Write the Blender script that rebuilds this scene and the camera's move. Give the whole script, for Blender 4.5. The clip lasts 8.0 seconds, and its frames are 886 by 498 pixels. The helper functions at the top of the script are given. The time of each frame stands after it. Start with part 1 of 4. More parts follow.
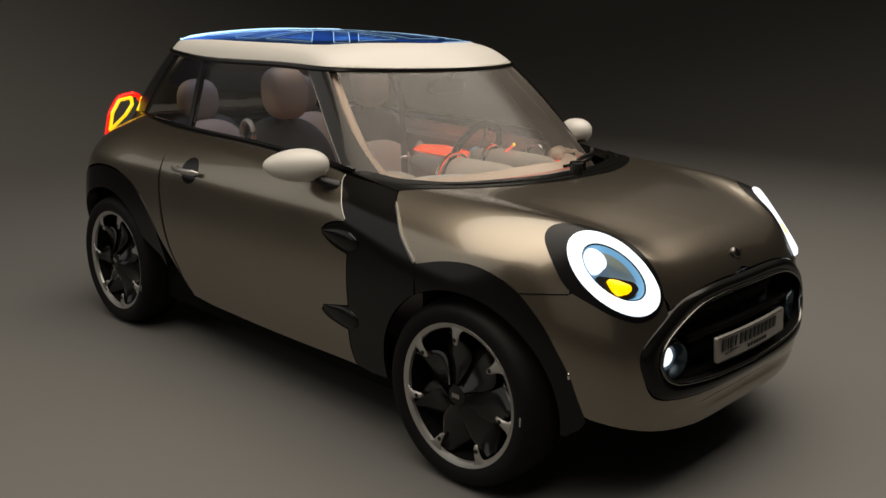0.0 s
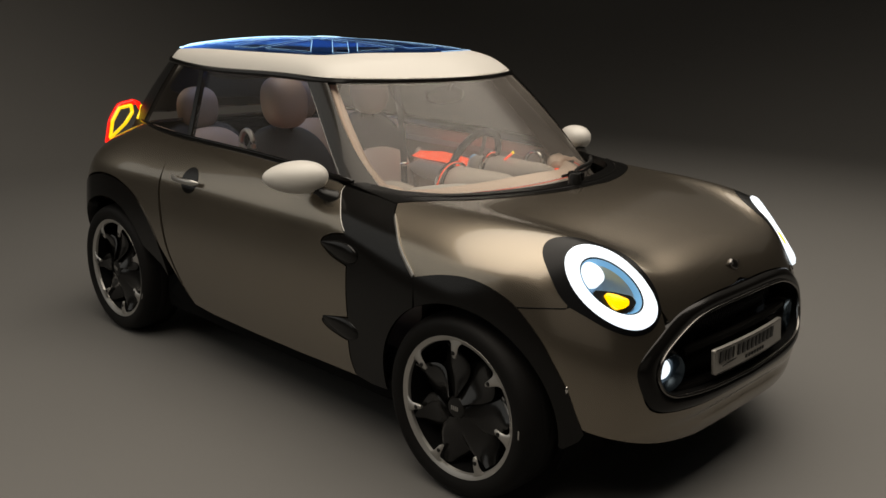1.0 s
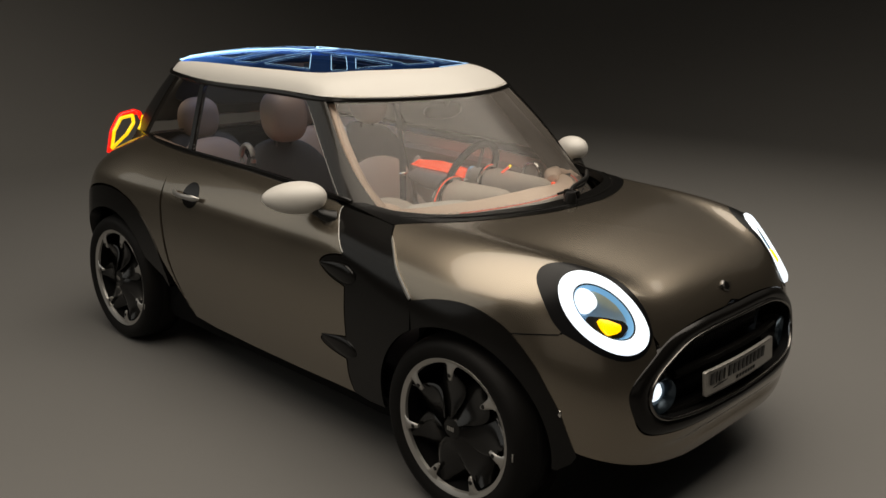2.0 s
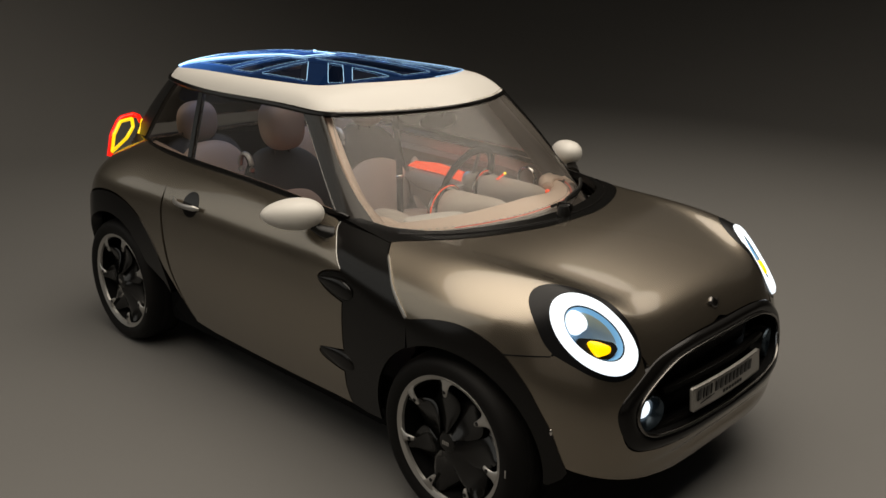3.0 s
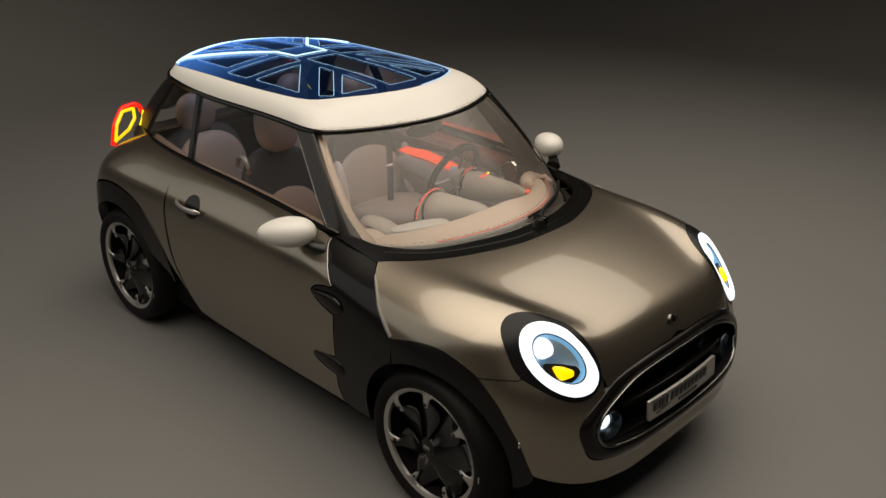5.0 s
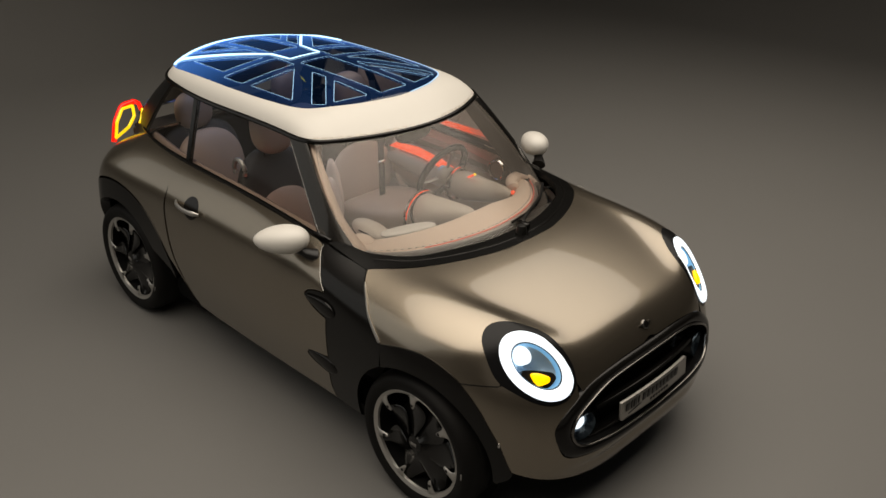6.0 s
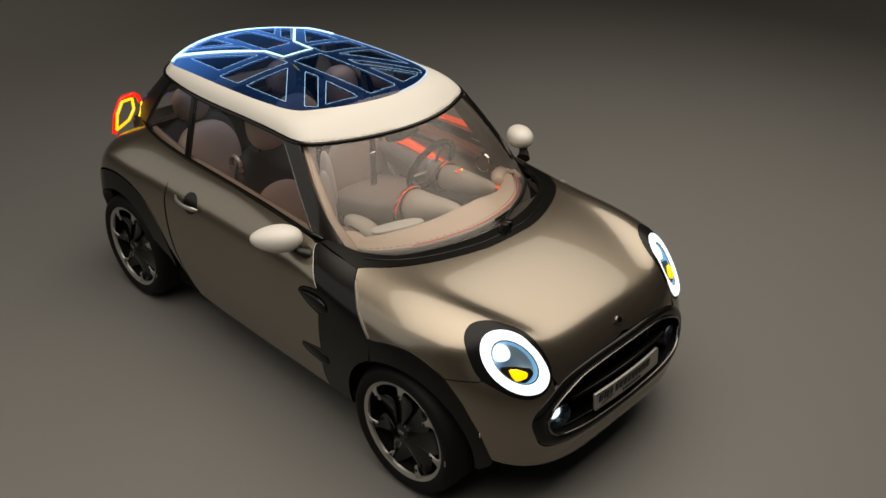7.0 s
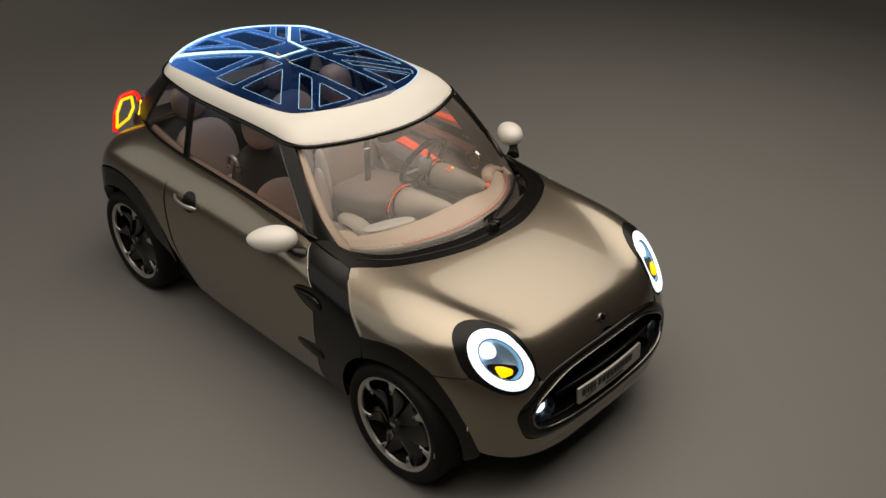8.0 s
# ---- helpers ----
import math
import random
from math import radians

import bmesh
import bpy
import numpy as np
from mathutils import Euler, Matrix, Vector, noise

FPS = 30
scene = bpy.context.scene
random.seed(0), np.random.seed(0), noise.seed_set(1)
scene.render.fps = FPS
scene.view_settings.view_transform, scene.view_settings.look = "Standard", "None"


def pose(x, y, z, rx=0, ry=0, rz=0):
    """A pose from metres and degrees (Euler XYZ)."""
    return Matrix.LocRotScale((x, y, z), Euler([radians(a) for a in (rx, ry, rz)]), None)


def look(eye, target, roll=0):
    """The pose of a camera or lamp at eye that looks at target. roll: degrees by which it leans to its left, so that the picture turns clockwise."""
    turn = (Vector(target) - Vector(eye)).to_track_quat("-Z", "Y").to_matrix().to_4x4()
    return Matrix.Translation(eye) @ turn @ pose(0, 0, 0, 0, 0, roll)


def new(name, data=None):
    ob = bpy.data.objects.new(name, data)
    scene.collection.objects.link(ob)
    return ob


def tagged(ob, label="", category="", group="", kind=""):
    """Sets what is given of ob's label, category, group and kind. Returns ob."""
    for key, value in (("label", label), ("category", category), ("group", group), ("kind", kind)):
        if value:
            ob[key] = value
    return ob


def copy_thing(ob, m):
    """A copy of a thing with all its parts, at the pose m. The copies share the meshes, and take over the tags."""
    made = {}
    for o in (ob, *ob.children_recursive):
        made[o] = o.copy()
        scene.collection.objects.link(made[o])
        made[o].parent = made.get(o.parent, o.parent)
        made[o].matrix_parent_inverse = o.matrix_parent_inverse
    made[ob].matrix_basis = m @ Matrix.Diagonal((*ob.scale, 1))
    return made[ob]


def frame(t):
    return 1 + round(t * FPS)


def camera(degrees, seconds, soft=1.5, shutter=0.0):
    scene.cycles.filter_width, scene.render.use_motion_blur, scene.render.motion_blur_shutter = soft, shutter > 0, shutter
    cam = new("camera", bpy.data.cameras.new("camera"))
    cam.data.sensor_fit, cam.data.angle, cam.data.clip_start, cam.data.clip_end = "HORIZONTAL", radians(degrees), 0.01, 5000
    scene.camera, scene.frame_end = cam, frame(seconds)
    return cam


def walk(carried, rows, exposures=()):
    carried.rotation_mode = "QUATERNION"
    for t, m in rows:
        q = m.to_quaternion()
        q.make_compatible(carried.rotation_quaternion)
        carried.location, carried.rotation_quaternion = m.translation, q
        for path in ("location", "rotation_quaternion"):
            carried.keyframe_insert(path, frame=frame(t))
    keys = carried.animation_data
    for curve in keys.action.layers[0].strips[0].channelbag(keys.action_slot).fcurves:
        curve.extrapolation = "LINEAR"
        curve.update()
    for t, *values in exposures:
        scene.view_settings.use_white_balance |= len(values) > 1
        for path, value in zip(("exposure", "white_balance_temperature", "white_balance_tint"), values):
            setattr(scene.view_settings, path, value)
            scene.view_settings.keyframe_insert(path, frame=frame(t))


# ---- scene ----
cam = camera(51.5, 8.0)
PATH = [
    (0, (2.935, -2.815, 1.47), (1.601, -1.409, 0.976), 1.2),
    (0.5, (2.939, -2.807, 1.49), (1.603, -1.404, 0.992), 1.1),
    (1, (2.94, -2.809, 1.53), (1.606, -1.407, 1.025), 1.0),
    (1.5, (2.952, -2.806, 1.598), (1.618, -1.409, 1.077), 1.0),
    (3, (2.985, -2.813, 1.862), (1.671, -1.435, 1.251), 0.9),
    (3.5, (3.006, -2.821, 1.986), (1.704, -1.454, 1.326), 1.0),
    (4, (3.029, -2.823, 2.103), (1.74, -1.468, 1.397), 1.0),
    (4.5, (3.064, -2.826, 2.24), (1.787, -1.489, 1.476), 0.9),
    (6, (3.196, -2.862, 2.667), (1.968, -1.572, 1.757), 1.1),
    (6.5, (3.247, -2.881, 2.813), (2.038, -1.606, 1.857), 1.1),
    (7, (3.301, -2.898, 2.948), (2.11, -1.64, 1.947), 1.2),
    (7.5, (3.351, -2.901, 3.045), (2.169, -1.658, 2.018), 1.1),
    (8, (3.385, -2.911, 3.126), (2.213, -1.677, 2.076), 1.0),
]
walk(cam, [(t, look(eye, target, roll)) for t, eye, target, roll in PATH])

# ---- light ----
world = bpy.data.worlds.new("studio_dark")
world.use_nodes = True
world.node_tree.nodes["Background"].inputs[0].default_value = (1.0, 0.92, 0.82, 1)
world.node_tree.nodes["Background"].inputs[1].default_value = 0.018
scene.world = world


def softbox(name, eye, target, wide, deep, watts, spread=170, color=(1.0, 0.90, 0.77)):
    lamp = bpy.data.lights.new(name, "AREA")
    lamp.shape, lamp.size, lamp.size_y = "RECTANGLE", wide, deep
    lamp.energy, lamp.color, lamp.spread = watts, color, radians(spread)
    ob = new(name, lamp)
    ob.matrix_world = look(eye, target)
    return ob


softbox("overhead_softbox", (0.85, 0.0, 4.8), (0.85, 0.0, 0.0), 5.1, 10.0, 336, 140)
# added fill that lifts the left backdrop; no such lamp is known
softbox("backdrop_fill", (-4.2, -2.4, 4.7), (-6.6, 1.6, 0.2), 2.0, 2.0, 24, 95)
softbox("far_softbox", (0.8, 5.7, 4.0), (1.0, 0.0, 0.6), 5.2, 2.8, 2.5, 150)
softbox("front_softbox", (6.0, -4.2, 2.6), (1.6, -0.4, 0.4), 5.0, 3.0, 4, 150)
# added fill to brighten the flank, rear quarter and floor beside them
softbox("flank_fill", (-3.2, -5.2, 3.2), (-0.2, -2.0, 0.0), 6.4, 4.2, 46, 170, (1.0, 0.98, 0.91))


# ---- materials ----
def material(name, color, rough=0.5, metal=0.0, coat=0.0, grain=0.0, size=60.0, bump=0.0, mottle=0.0, mottle_size=3.0, shine=0.5):
    """A surface with fine grain and broad mottling in object space."""
    m = bpy.data.materials.new(name)
    m.use_nodes = True
    nt = m.node_tree
    b = nt.nodes["Principled BSDF"]
    b.inputs["Base Color"].default_value = (*color, 1)
    b.inputs["Roughness"].default_value = rough
    b.inputs["Metallic"].default_value = metal
    b.inputs["Coat Weight"].default_value = coat
    b.inputs["Specular IOR Level"].default_value = shine
    b.inputs["Coat Roughness"].default_value = 0.04
    where = nt.nodes.new("ShaderNodeTexCoord")
    if grain or mottle:
        fine = nt.nodes.new("ShaderNodeTexNoise")
        fine.inputs["Scale"].default_value, fine.inputs["Detail"].default_value = size, 4
        broad = nt.nodes.new("ShaderNodeTexNoise")
        broad.inputs["Scale"].default_value, broad.inputs["Detail"].default_value = mottle_size, 3
        value = None
        for node, amount in ((fine, grain), (broad, mottle)):
            nt.links.new(where.outputs["Object"], node.inputs["Vector"])
            span = nt.nodes.new("ShaderNodeMapRange")
            span.inputs["To Min"].default_value, span.inputs["To Max"].default_value = 1 - amount, 1 + amount
            nt.links.new(node.outputs["Fac"], span.inputs["Value"])
            if value is None:
                value = span.outputs["Result"]
            else:
                both = nt.nodes.new("ShaderNodeMath")
                both.operation = "MULTIPLY"
                nt.links.new(value, both.inputs[0])
                nt.links.new(span.outputs["Result"], both.inputs[1])
                value = both.outputs[0]
        tint = nt.nodes.new("ShaderNodeMix")
        tint.data_type, tint.blend_type = "RGBA", "MULTIPLY"
        tint.inputs["Factor"].default_value = 1.0
        tint.inputs["A"].default_value = (*color, 1)
        nt.links.new(value, tint.inputs["B"])
        nt.links.new(tint.outputs["Result"], b.inputs["Base Color"])
    if bump:
        relief = nt.nodes.new("ShaderNodeTexNoise")
        relief.inputs["Scale"].default_value, relief.inputs["Detail"].default_value = size, 3
        nt.links.new(where.outputs["Object"], relief.inputs["Vector"])
        bn = nt.nodes.new("ShaderNodeBump")
        bn.inputs["Strength"].default_value, bn.inputs["Distance"].default_value = bump, 0.002
        nt.links.new(relief.outputs["Fac"], bn.inputs["Height"])
        nt.links.new(bn.outputs["Normal"], b.inputs["Normal"])
    return m


def glow(name, color, strength):
    m = bpy.data.materials.new(name)
    m.use_nodes = True
    b = m.node_tree.nodes["Principled BSDF"]
    b.inputs["Base Color"].default_value = (*[0.5 * c for c in color], 1)
    b.inputs["Emission Color"].default_value = (*color, 1)
    b.inputs["Emission Strength"].default_value = strength
    b.inputs["Roughness"].default_value = 0.25
    return m


def thin_glass(name, tint, rough=0.02, ior=1.5, lit=None, veil=0.0):
    m = bpy.data.materials.new(name)
    m.use_nodes = True
    nt = m.node_tree
    nt.nodes.remove(nt.nodes["Principled BSDF"])
    out = nt.nodes["Material Output"]
    clear, gloss, mix = nt.nodes.new("ShaderNodeBsdfTransparent"), nt.nodes.new("ShaderNodeBsdfGlossy"), nt.nodes.new("ShaderNodeMixShader")
    fres = nt.nodes.new("ShaderNodeFresnel")
    clear.inputs[0].default_value = (*tint, 1)
    gloss.inputs["Roughness"].default_value = rough
    fres.inputs["IOR"].default_value = ior
    nt.links.new(fres.outputs[0], mix.inputs[0])
    nt.links.new(clear.outputs[0], mix.inputs[1])
    nt.links.new(gloss.outputs[0], mix.inputs[2])
    last = mix
    if veil:
        # pale diffuse veil mixed in, standing in for the softbox's milky reflection
        veil_shader, last = nt.nodes.new("ShaderNodeBsdfDiffuse"), nt.nodes.new("ShaderNodeMixShader")
        veil_shader.inputs[0].default_value = (0.84, 0.74, 0.64, 1)
        uneven = nt.nodes.new("ShaderNodeTexNoise")
        uneven.inputs["Scale"].default_value = 2.5
        amount = nt.nodes.new("ShaderNodeMapRange")
        amount.inputs["To Min"].default_value, amount.inputs["To Max"].default_value = veil * 0.6, veil * 1.4
        nt.links.new(uneven.outputs["Fac"], amount.inputs["Value"])
        nt.links.new(amount.outputs["Result"], last.inputs[0])
        nt.links.new(mix.outputs[0], last.inputs[1])
        nt.links.new(veil_shader.outputs[0], last.inputs[2])
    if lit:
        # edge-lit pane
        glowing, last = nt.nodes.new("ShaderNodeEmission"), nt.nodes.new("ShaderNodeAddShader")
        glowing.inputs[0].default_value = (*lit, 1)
        # edge light fading to the front; rear boost stands in for reflected bar glow
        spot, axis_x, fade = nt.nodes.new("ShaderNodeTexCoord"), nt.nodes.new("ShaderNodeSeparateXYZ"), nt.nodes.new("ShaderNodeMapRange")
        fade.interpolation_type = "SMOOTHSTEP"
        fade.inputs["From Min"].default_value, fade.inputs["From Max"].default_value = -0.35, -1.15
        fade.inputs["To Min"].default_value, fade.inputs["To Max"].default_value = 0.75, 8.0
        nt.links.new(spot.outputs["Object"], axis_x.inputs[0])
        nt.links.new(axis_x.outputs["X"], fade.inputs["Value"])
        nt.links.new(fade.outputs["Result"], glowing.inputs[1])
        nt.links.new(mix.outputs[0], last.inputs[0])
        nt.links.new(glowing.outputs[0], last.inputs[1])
    nt.links.new(last.outputs[0], out.inputs["Surface"])
    return m


PAINT = material("bronze_metallic_paint", (0.249, 0.2135, 0.166), 0.26, 0.9, 0.8, 0.06, 900, 0.0, 0.03, 2.0)
BLACK = material("gloss_black", (0.005, 0.0046, 0.0042), 0.18, 0.0, 0.0, 0.1, 200, shine=0.28)
BLADE = material("polished_black_blade", (0.006, 0.0057, 0.0054), 0.20, 0.0, 0.25, 0.1, 200, shine=0.32)
PILLAR = material("dark_bronze_gloss", (0.026, 0.0235, 0.0205), 0.26, 0.8, 0.5, 0.05, 600)
LAMPBLACK = material("lamp_surround_black", (0.005, 0.005, 0.0055), 0.30, 0.0, 0.0, 0.1, 200, shine=0.18)
FOGBLUE = material("dark_blue_metal", (0.05, 0.068, 0.085), 0.25, 0.8, grain=0.05, size=200)
COWLBLACK = material("black_cowl_plastic", (0.004, 0.0038, 0.0035), 0.22, 0.0, 0.0, 0.15, 300, 0.02, shine=0.14)
SATIN = material("satin_black", (0.008, 0.0076, 0.007), 0.34, 0.0, 0.0, 0.15, 300, 0.05, shine=0.3)
DARK = material("dark_cavity", (0.004, 0.004, 0.004), 0.8, grain=0.1, shine=0.08)
RUBBER = material("tyre_rubber", (0.006, 0.0056, 0.0053), 0.6, grain=0.15, size=120, bump=0.1, shine=0.14)
WHITE = material("cream_white_lacquer", (0.60, 0.575, 0.53), 0.45, 0.0, 0.1, 0.015, 700, 0.0, 0.02, 3.0)
CHROME = material("polished_metal", (0.62, 0.60, 0.57), 0.16, 1.0, grain=0.03, size=300)
ALLOY = material("brushed_alloy", (0.44, 0.425, 0.40), 0.36, 0.8, grain=0.06, size=400, bump=0.02)
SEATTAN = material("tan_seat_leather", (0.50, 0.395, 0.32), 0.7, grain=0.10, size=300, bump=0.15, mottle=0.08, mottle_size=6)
# tan raised paler to stand in for light missing inside the cabin
TAN = material("brightened_tan_nubuck", (0.74, 0.595, 0.485), 0.75, grain=0.10, size=350, bump=0.15, mottle=0.08, mottle_size=6)
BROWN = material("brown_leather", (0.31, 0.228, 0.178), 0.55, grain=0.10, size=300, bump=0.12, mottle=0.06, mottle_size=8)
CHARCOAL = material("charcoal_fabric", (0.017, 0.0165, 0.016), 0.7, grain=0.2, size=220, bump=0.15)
CARPET = material("dark_carpet", (0.028, 0.024, 0.021), 0.95, grain=0.3, size=300, bump=0.3)
GREYPLASTIC = material("grey_plastic", (0.44, 0.39, 0.34), 0.4, grain=0.05, size=200, mottle=0.04)
STUDIO = material("studio_floor_paint", (0.132, 0.1285, 0.122), 0.6, grain=0.03, size=180, bump=0.03, mottle=0.05, mottle_size=0.7)
WALLPAINT = material("studio_wall_paint", (0.15, 0.143, 0.133), 0.8, grain=0.03, size=90, mottle=0.05, mottle_size=0.6)
SCREEN = thin_glass("windscreen_glass", (0.95, 0.94, 0.92), 0.20, 1.42, None, 0.07)
TINTED = thin_glass("tinted_glass", (0.94, 0.92, 0.89), 0.03, 1.18, None, 0.012)
SMOKED = thin_glass("smoked_glass", (0.45, 0.44, 0.43), 0.03, 1.5)
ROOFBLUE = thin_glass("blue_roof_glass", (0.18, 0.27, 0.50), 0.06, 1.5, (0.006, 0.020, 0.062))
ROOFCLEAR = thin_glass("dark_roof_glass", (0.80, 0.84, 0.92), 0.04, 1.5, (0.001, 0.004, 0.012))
WHITEGLOW = glow("white_led", (0.88, 0.95, 1.0), 1.15)
PALEGLOW = glow("pale_blue_led", (0.42, 0.68, 1.0), 0.85)
LINEGLOW = glow("outline_led", (0.42, 0.72, 1.0), 1.1)
BARGLOW = glow("blue_white_led", (0.50, 0.80, 1.0), 1.8)
AMBERGLOW = glow("amber_led", (1.0, 0.55, 0.0), 1.4)
REDGLOW = glow("red_led", (1.0, 0.012, 0.004), 1.05)
YELLOWGLOW = glow("yellow_led", (1.0, 0.66, 0.008), 1.0)
ORANGEGLOW = glow("orange_ambient_led", (1.0, 0.10, 0.03), 0.8)
DIMRED = glow("dim_red_led", (0.8, 0.10, 0.05), 0.13)
STITCHGLOW = glow("pink_stitch_glow", (1.0, 0.24, 0.17), 0.28)
MIRRORGLASS = material("mirror_glass", (0.8, 0.8, 0.8), 0.03, 1.0)
DARKCHROME = material("dark_chrome", (0.20, 0.19, 0.18), 0.25, 1.0, grain=0.04, size=300)
# emission on the bezel stands in for light reflected from the ring
BEZELGLOW = glow("blue_bezel_glow", (0.18, 0.42, 0.68), 0.75)
# blue in this colour stands in for reflected light
LAMPBLUE = material("blue_reflected_tint", (0.46, 0.66, 0.84), 0.32, 0.6, 0.2, 0.05, 100)
PLATE = material("plate_silver", (0.34, 0.325, 0.30), 0.35, 0.6, grain=0.06, size=200)


# ---- forms ----
def spline(*pts):
    """Natural cubic curve through the points (a, b); straight beyond its ends."""
    xs = np.array([p[0] for p in pts], float)
    ys = np.array([p[1] for p in pts], float)
    n = len(xs)
    h = np.diff(xs)
    m = np.eye(n)
    r = np.zeros(n)
    for i in range(1, n - 1):
        m[i, i - 1:i + 2] = h[i - 1], 2 * (h[i - 1] + h[i]), h[i]
        r[i] = 6 * ((ys[i + 1] - ys[i]) / h[i] - (ys[i] - ys[i - 1]) / h[i - 1])
    c = np.linalg.solve(m, r)

    def at(x):
        x = np.asarray(x, float)
        i = np.clip(np.searchsorted(xs, x) - 1, 0, n - 2)
        u = np.clip(x, xs[0], xs[-1])
        a, b, w = xs[i + 1] - u, u - xs[i], h[i]
        y = (c[i] * a**3 + c[i + 1] * b**3) / (6 * w) + (ys[i] / w - c[i] * w / 6) * a + (ys[i + 1] / w - c[i + 1] * w / 6) * b
        s0 = (ys[1] - ys[0]) / h[0] - h[0] * c[1] / 6
        s1 = (ys[-1] - ys[-2]) / h[-1] + h[-1] * c[-2] / 6
        return y + np.minimum(x - xs[0], 0) * s0 + np.maximum(x - xs[-1], 0) * s1
    return at


def smax(a, b, k):
    """The larger of two fields, rounded over where they meet."""
    h = np.maximum(k - np.abs(a - b), 0) / k
    return np.maximum(a, b) + h * h * k * 0.25


def ramp(t, k):
    return smax(t, 0 * t, k)


TOP = spline((-1.8, 0.60), (-1.5, 0.835), (-1.33, 0.930), (-1.17, 0.983), (-0.655, 0.984), (0.0, 0.962), (0.42, 0.938), (0.72, 0.915), (0.95, 0.905), (1.2, 0.878), (1.4, 0.834), (1.55, 0.786), (1.72, 0.725))
RIDGE = spline((0.5, 0.0), (0.85, 0.010), (1.15, 0.024), (1.35, 0.034), (1.5, 0.024), (1.7, 0.0))
FOLD = spline((0.6, 0.66), (0.87, 0.605), (1.04, 0.565), (1.18, 0.532), (1.31, 0.488), (1.42, 0.440), (1.6, 0.36))
SIDE = spline((0.1, 0.765), (0.25, 0.80), (0.45, 0.836), (0.60, 0.842), (0.73, 0.83), (0.84, 0.802), (0.93, 0.73), (1.03, 0.62))
PLAN = spline((-1.75, -0.16), (-1.5, -0.035), (-1.3, 0.0), (-1.1, 0.008), (-0.85, 0.002), (-0.5, 0.0), (-0.1, 0.0), (0.3, 0.0), (0.6, 0.002), (0.9, 0.012), (1.12, 0.005), (1.33, -0.04), (1.46, -0.075), (1.7, -0.2))
ROUND = spline((-1.5, 0.14), (-0.9, 0.085), (0.2, 0.085), (0.5, 0.13), (0.8, 0.20), (1.1, 0.22), (1.6, 0.20))
GTOP = spline((-1.3, 1.343), (-1.0, 1.380), (-0.45, 1.394), (0.0, 1.384), (0.25, 1.36), (0.4, 1.33))


def body(x, y, z):
    """Below zero inside the lower body."""
    ay = np.sqrt(y * y + 1e-6)
    front = np.clip((x - 0.3) / 0.85, 0, 1)
    front = front * front * (3 - 2 * front)
    crown = RIDGE(x) / (1 + np.exp(-(ay - FOLD(x) - 0.035) / 0.030)) - 0.42 * ramp(ay - 0.60, 0.10) ** 2 * front
    top = z - (TOP(x) - 0.05 * ay**2 * front - 0.15 * ay**2 * np.clip((-1.1 - x) / 0.35, 0, 1) + crown)
    side = ay - (SIDE(z) + PLAN(x))
    nose = x - (1.702 - 0.075 * (ay / 0.573) ** 4 - 0.55 * ramp(z - 0.56, 0.15) - 0.5 * ramp(0.27 - z, 0.1) - 0.014 * np.exp(-(((z - 0.298) / 0.020) ** 2)) * np.clip(1.6 - 3.0 * ay, 0, 1))
    tail = -x - (1.635 - 0.10 * (ay / 0.68) ** 4 - 0.20 * ramp(z - 0.62, 0.2) - 0.7 * ramp(z - 0.80, 0.12) - 0.3 * ramp(0.35 - z, 0.1))
    f = smax(top, side, np.clip(ROUND(x), 0.03, 0.3))
    return smax(smax(f, nose, 0.08), tail, 0.13)


def cabin(x, y, z):
    """Below zero inside the greenhouse."""
    ay = np.sqrt(y * y + 1e-6)
    roof = z - (GTOP(x) - 0.19 * ay**2)
    side = ay - (0.702 - 0.385 * (z - 0.92) - 0.02 * (z - 0.92) ** 2 - 0.33 * ramp(-0.72 - x, 0.3) ** 2)
    u = (z - 0.90) / 0.39
    screen = x - ((0.87 - 0.56 * u - 0.05 * u * (1 - u) * -1) - (0.80 - 0.34 * u) * ay**2)
    rear = -x - (1.275 - 0.62 * (z - 1.30) - (0.22 + 0.68 * np.clip((z - 1.0) / 0.3, 0, 1)) * ay**2)
    f = smax(roof, smax(side, screen * 0.62, 0.075), 0.05)
    return smax(f, rear * 0.8, 0.06)


def unit(v):
    v = np.asarray(v, float)
    return v / np.linalg.norm(v)


def bend(pts, n=5):
    """A smooth open line through the points."""
    p = np.asarray(pts, float)
    q = np.vstack([2 * p[0] - p[1], p, 2 * p[-1] - p[-2]])
    out = []
    for i in range(1, len(q) - 2):
        for u in np.arange(n) / n:
            a, b, c, d = q[i - 1:i + 3]
            out.append(0.5 * (2 * b + (c - a) * u + (2 * a - 5 * b + 4 * c - d) * u**2 + (3 * b - a - 3 * c + d) * u**3))
    return np.array(out + [p[-1]])


def rounded(pts, r=0.012, n=4):
    """A closed outline with its corners rounded off."""
    p = np.asarray(pts, float)
    out = []
    for i in range(len(p)):
        a, b, c = p[i - 1], p[i], p[(i + 1) % len(p)]
        k = min(r, 0.45 * np.linalg.norm(a - b), 0.45 * np.linalg.norm(c - b))
        s, e = b + unit(a - b) * k, b + unit(c - b) * k
        for u in np.linspace(0, 1, n + 1):
            out.append((1 - u) ** 2 * s + 2 * u * (1 - u) * b + u * u * e)
    return np.array(out)


def both_sides(half):
    """A closed outline from its half at y <= 0, which begins and ends on the middle."""
    h = np.asarray(half, float)
    m = h[1:-1][::-1].copy()
    m[:, 1] *= -1
    return np.vstack([h, m])


def slope(f, p, e=0.002):
    """The outward normals of the form f at the points p."""
    g = np.empty_like(p)
    for k in range(3):
        d = np.zeros(3)
        d[k] = e
        a, b = p + d, p - d
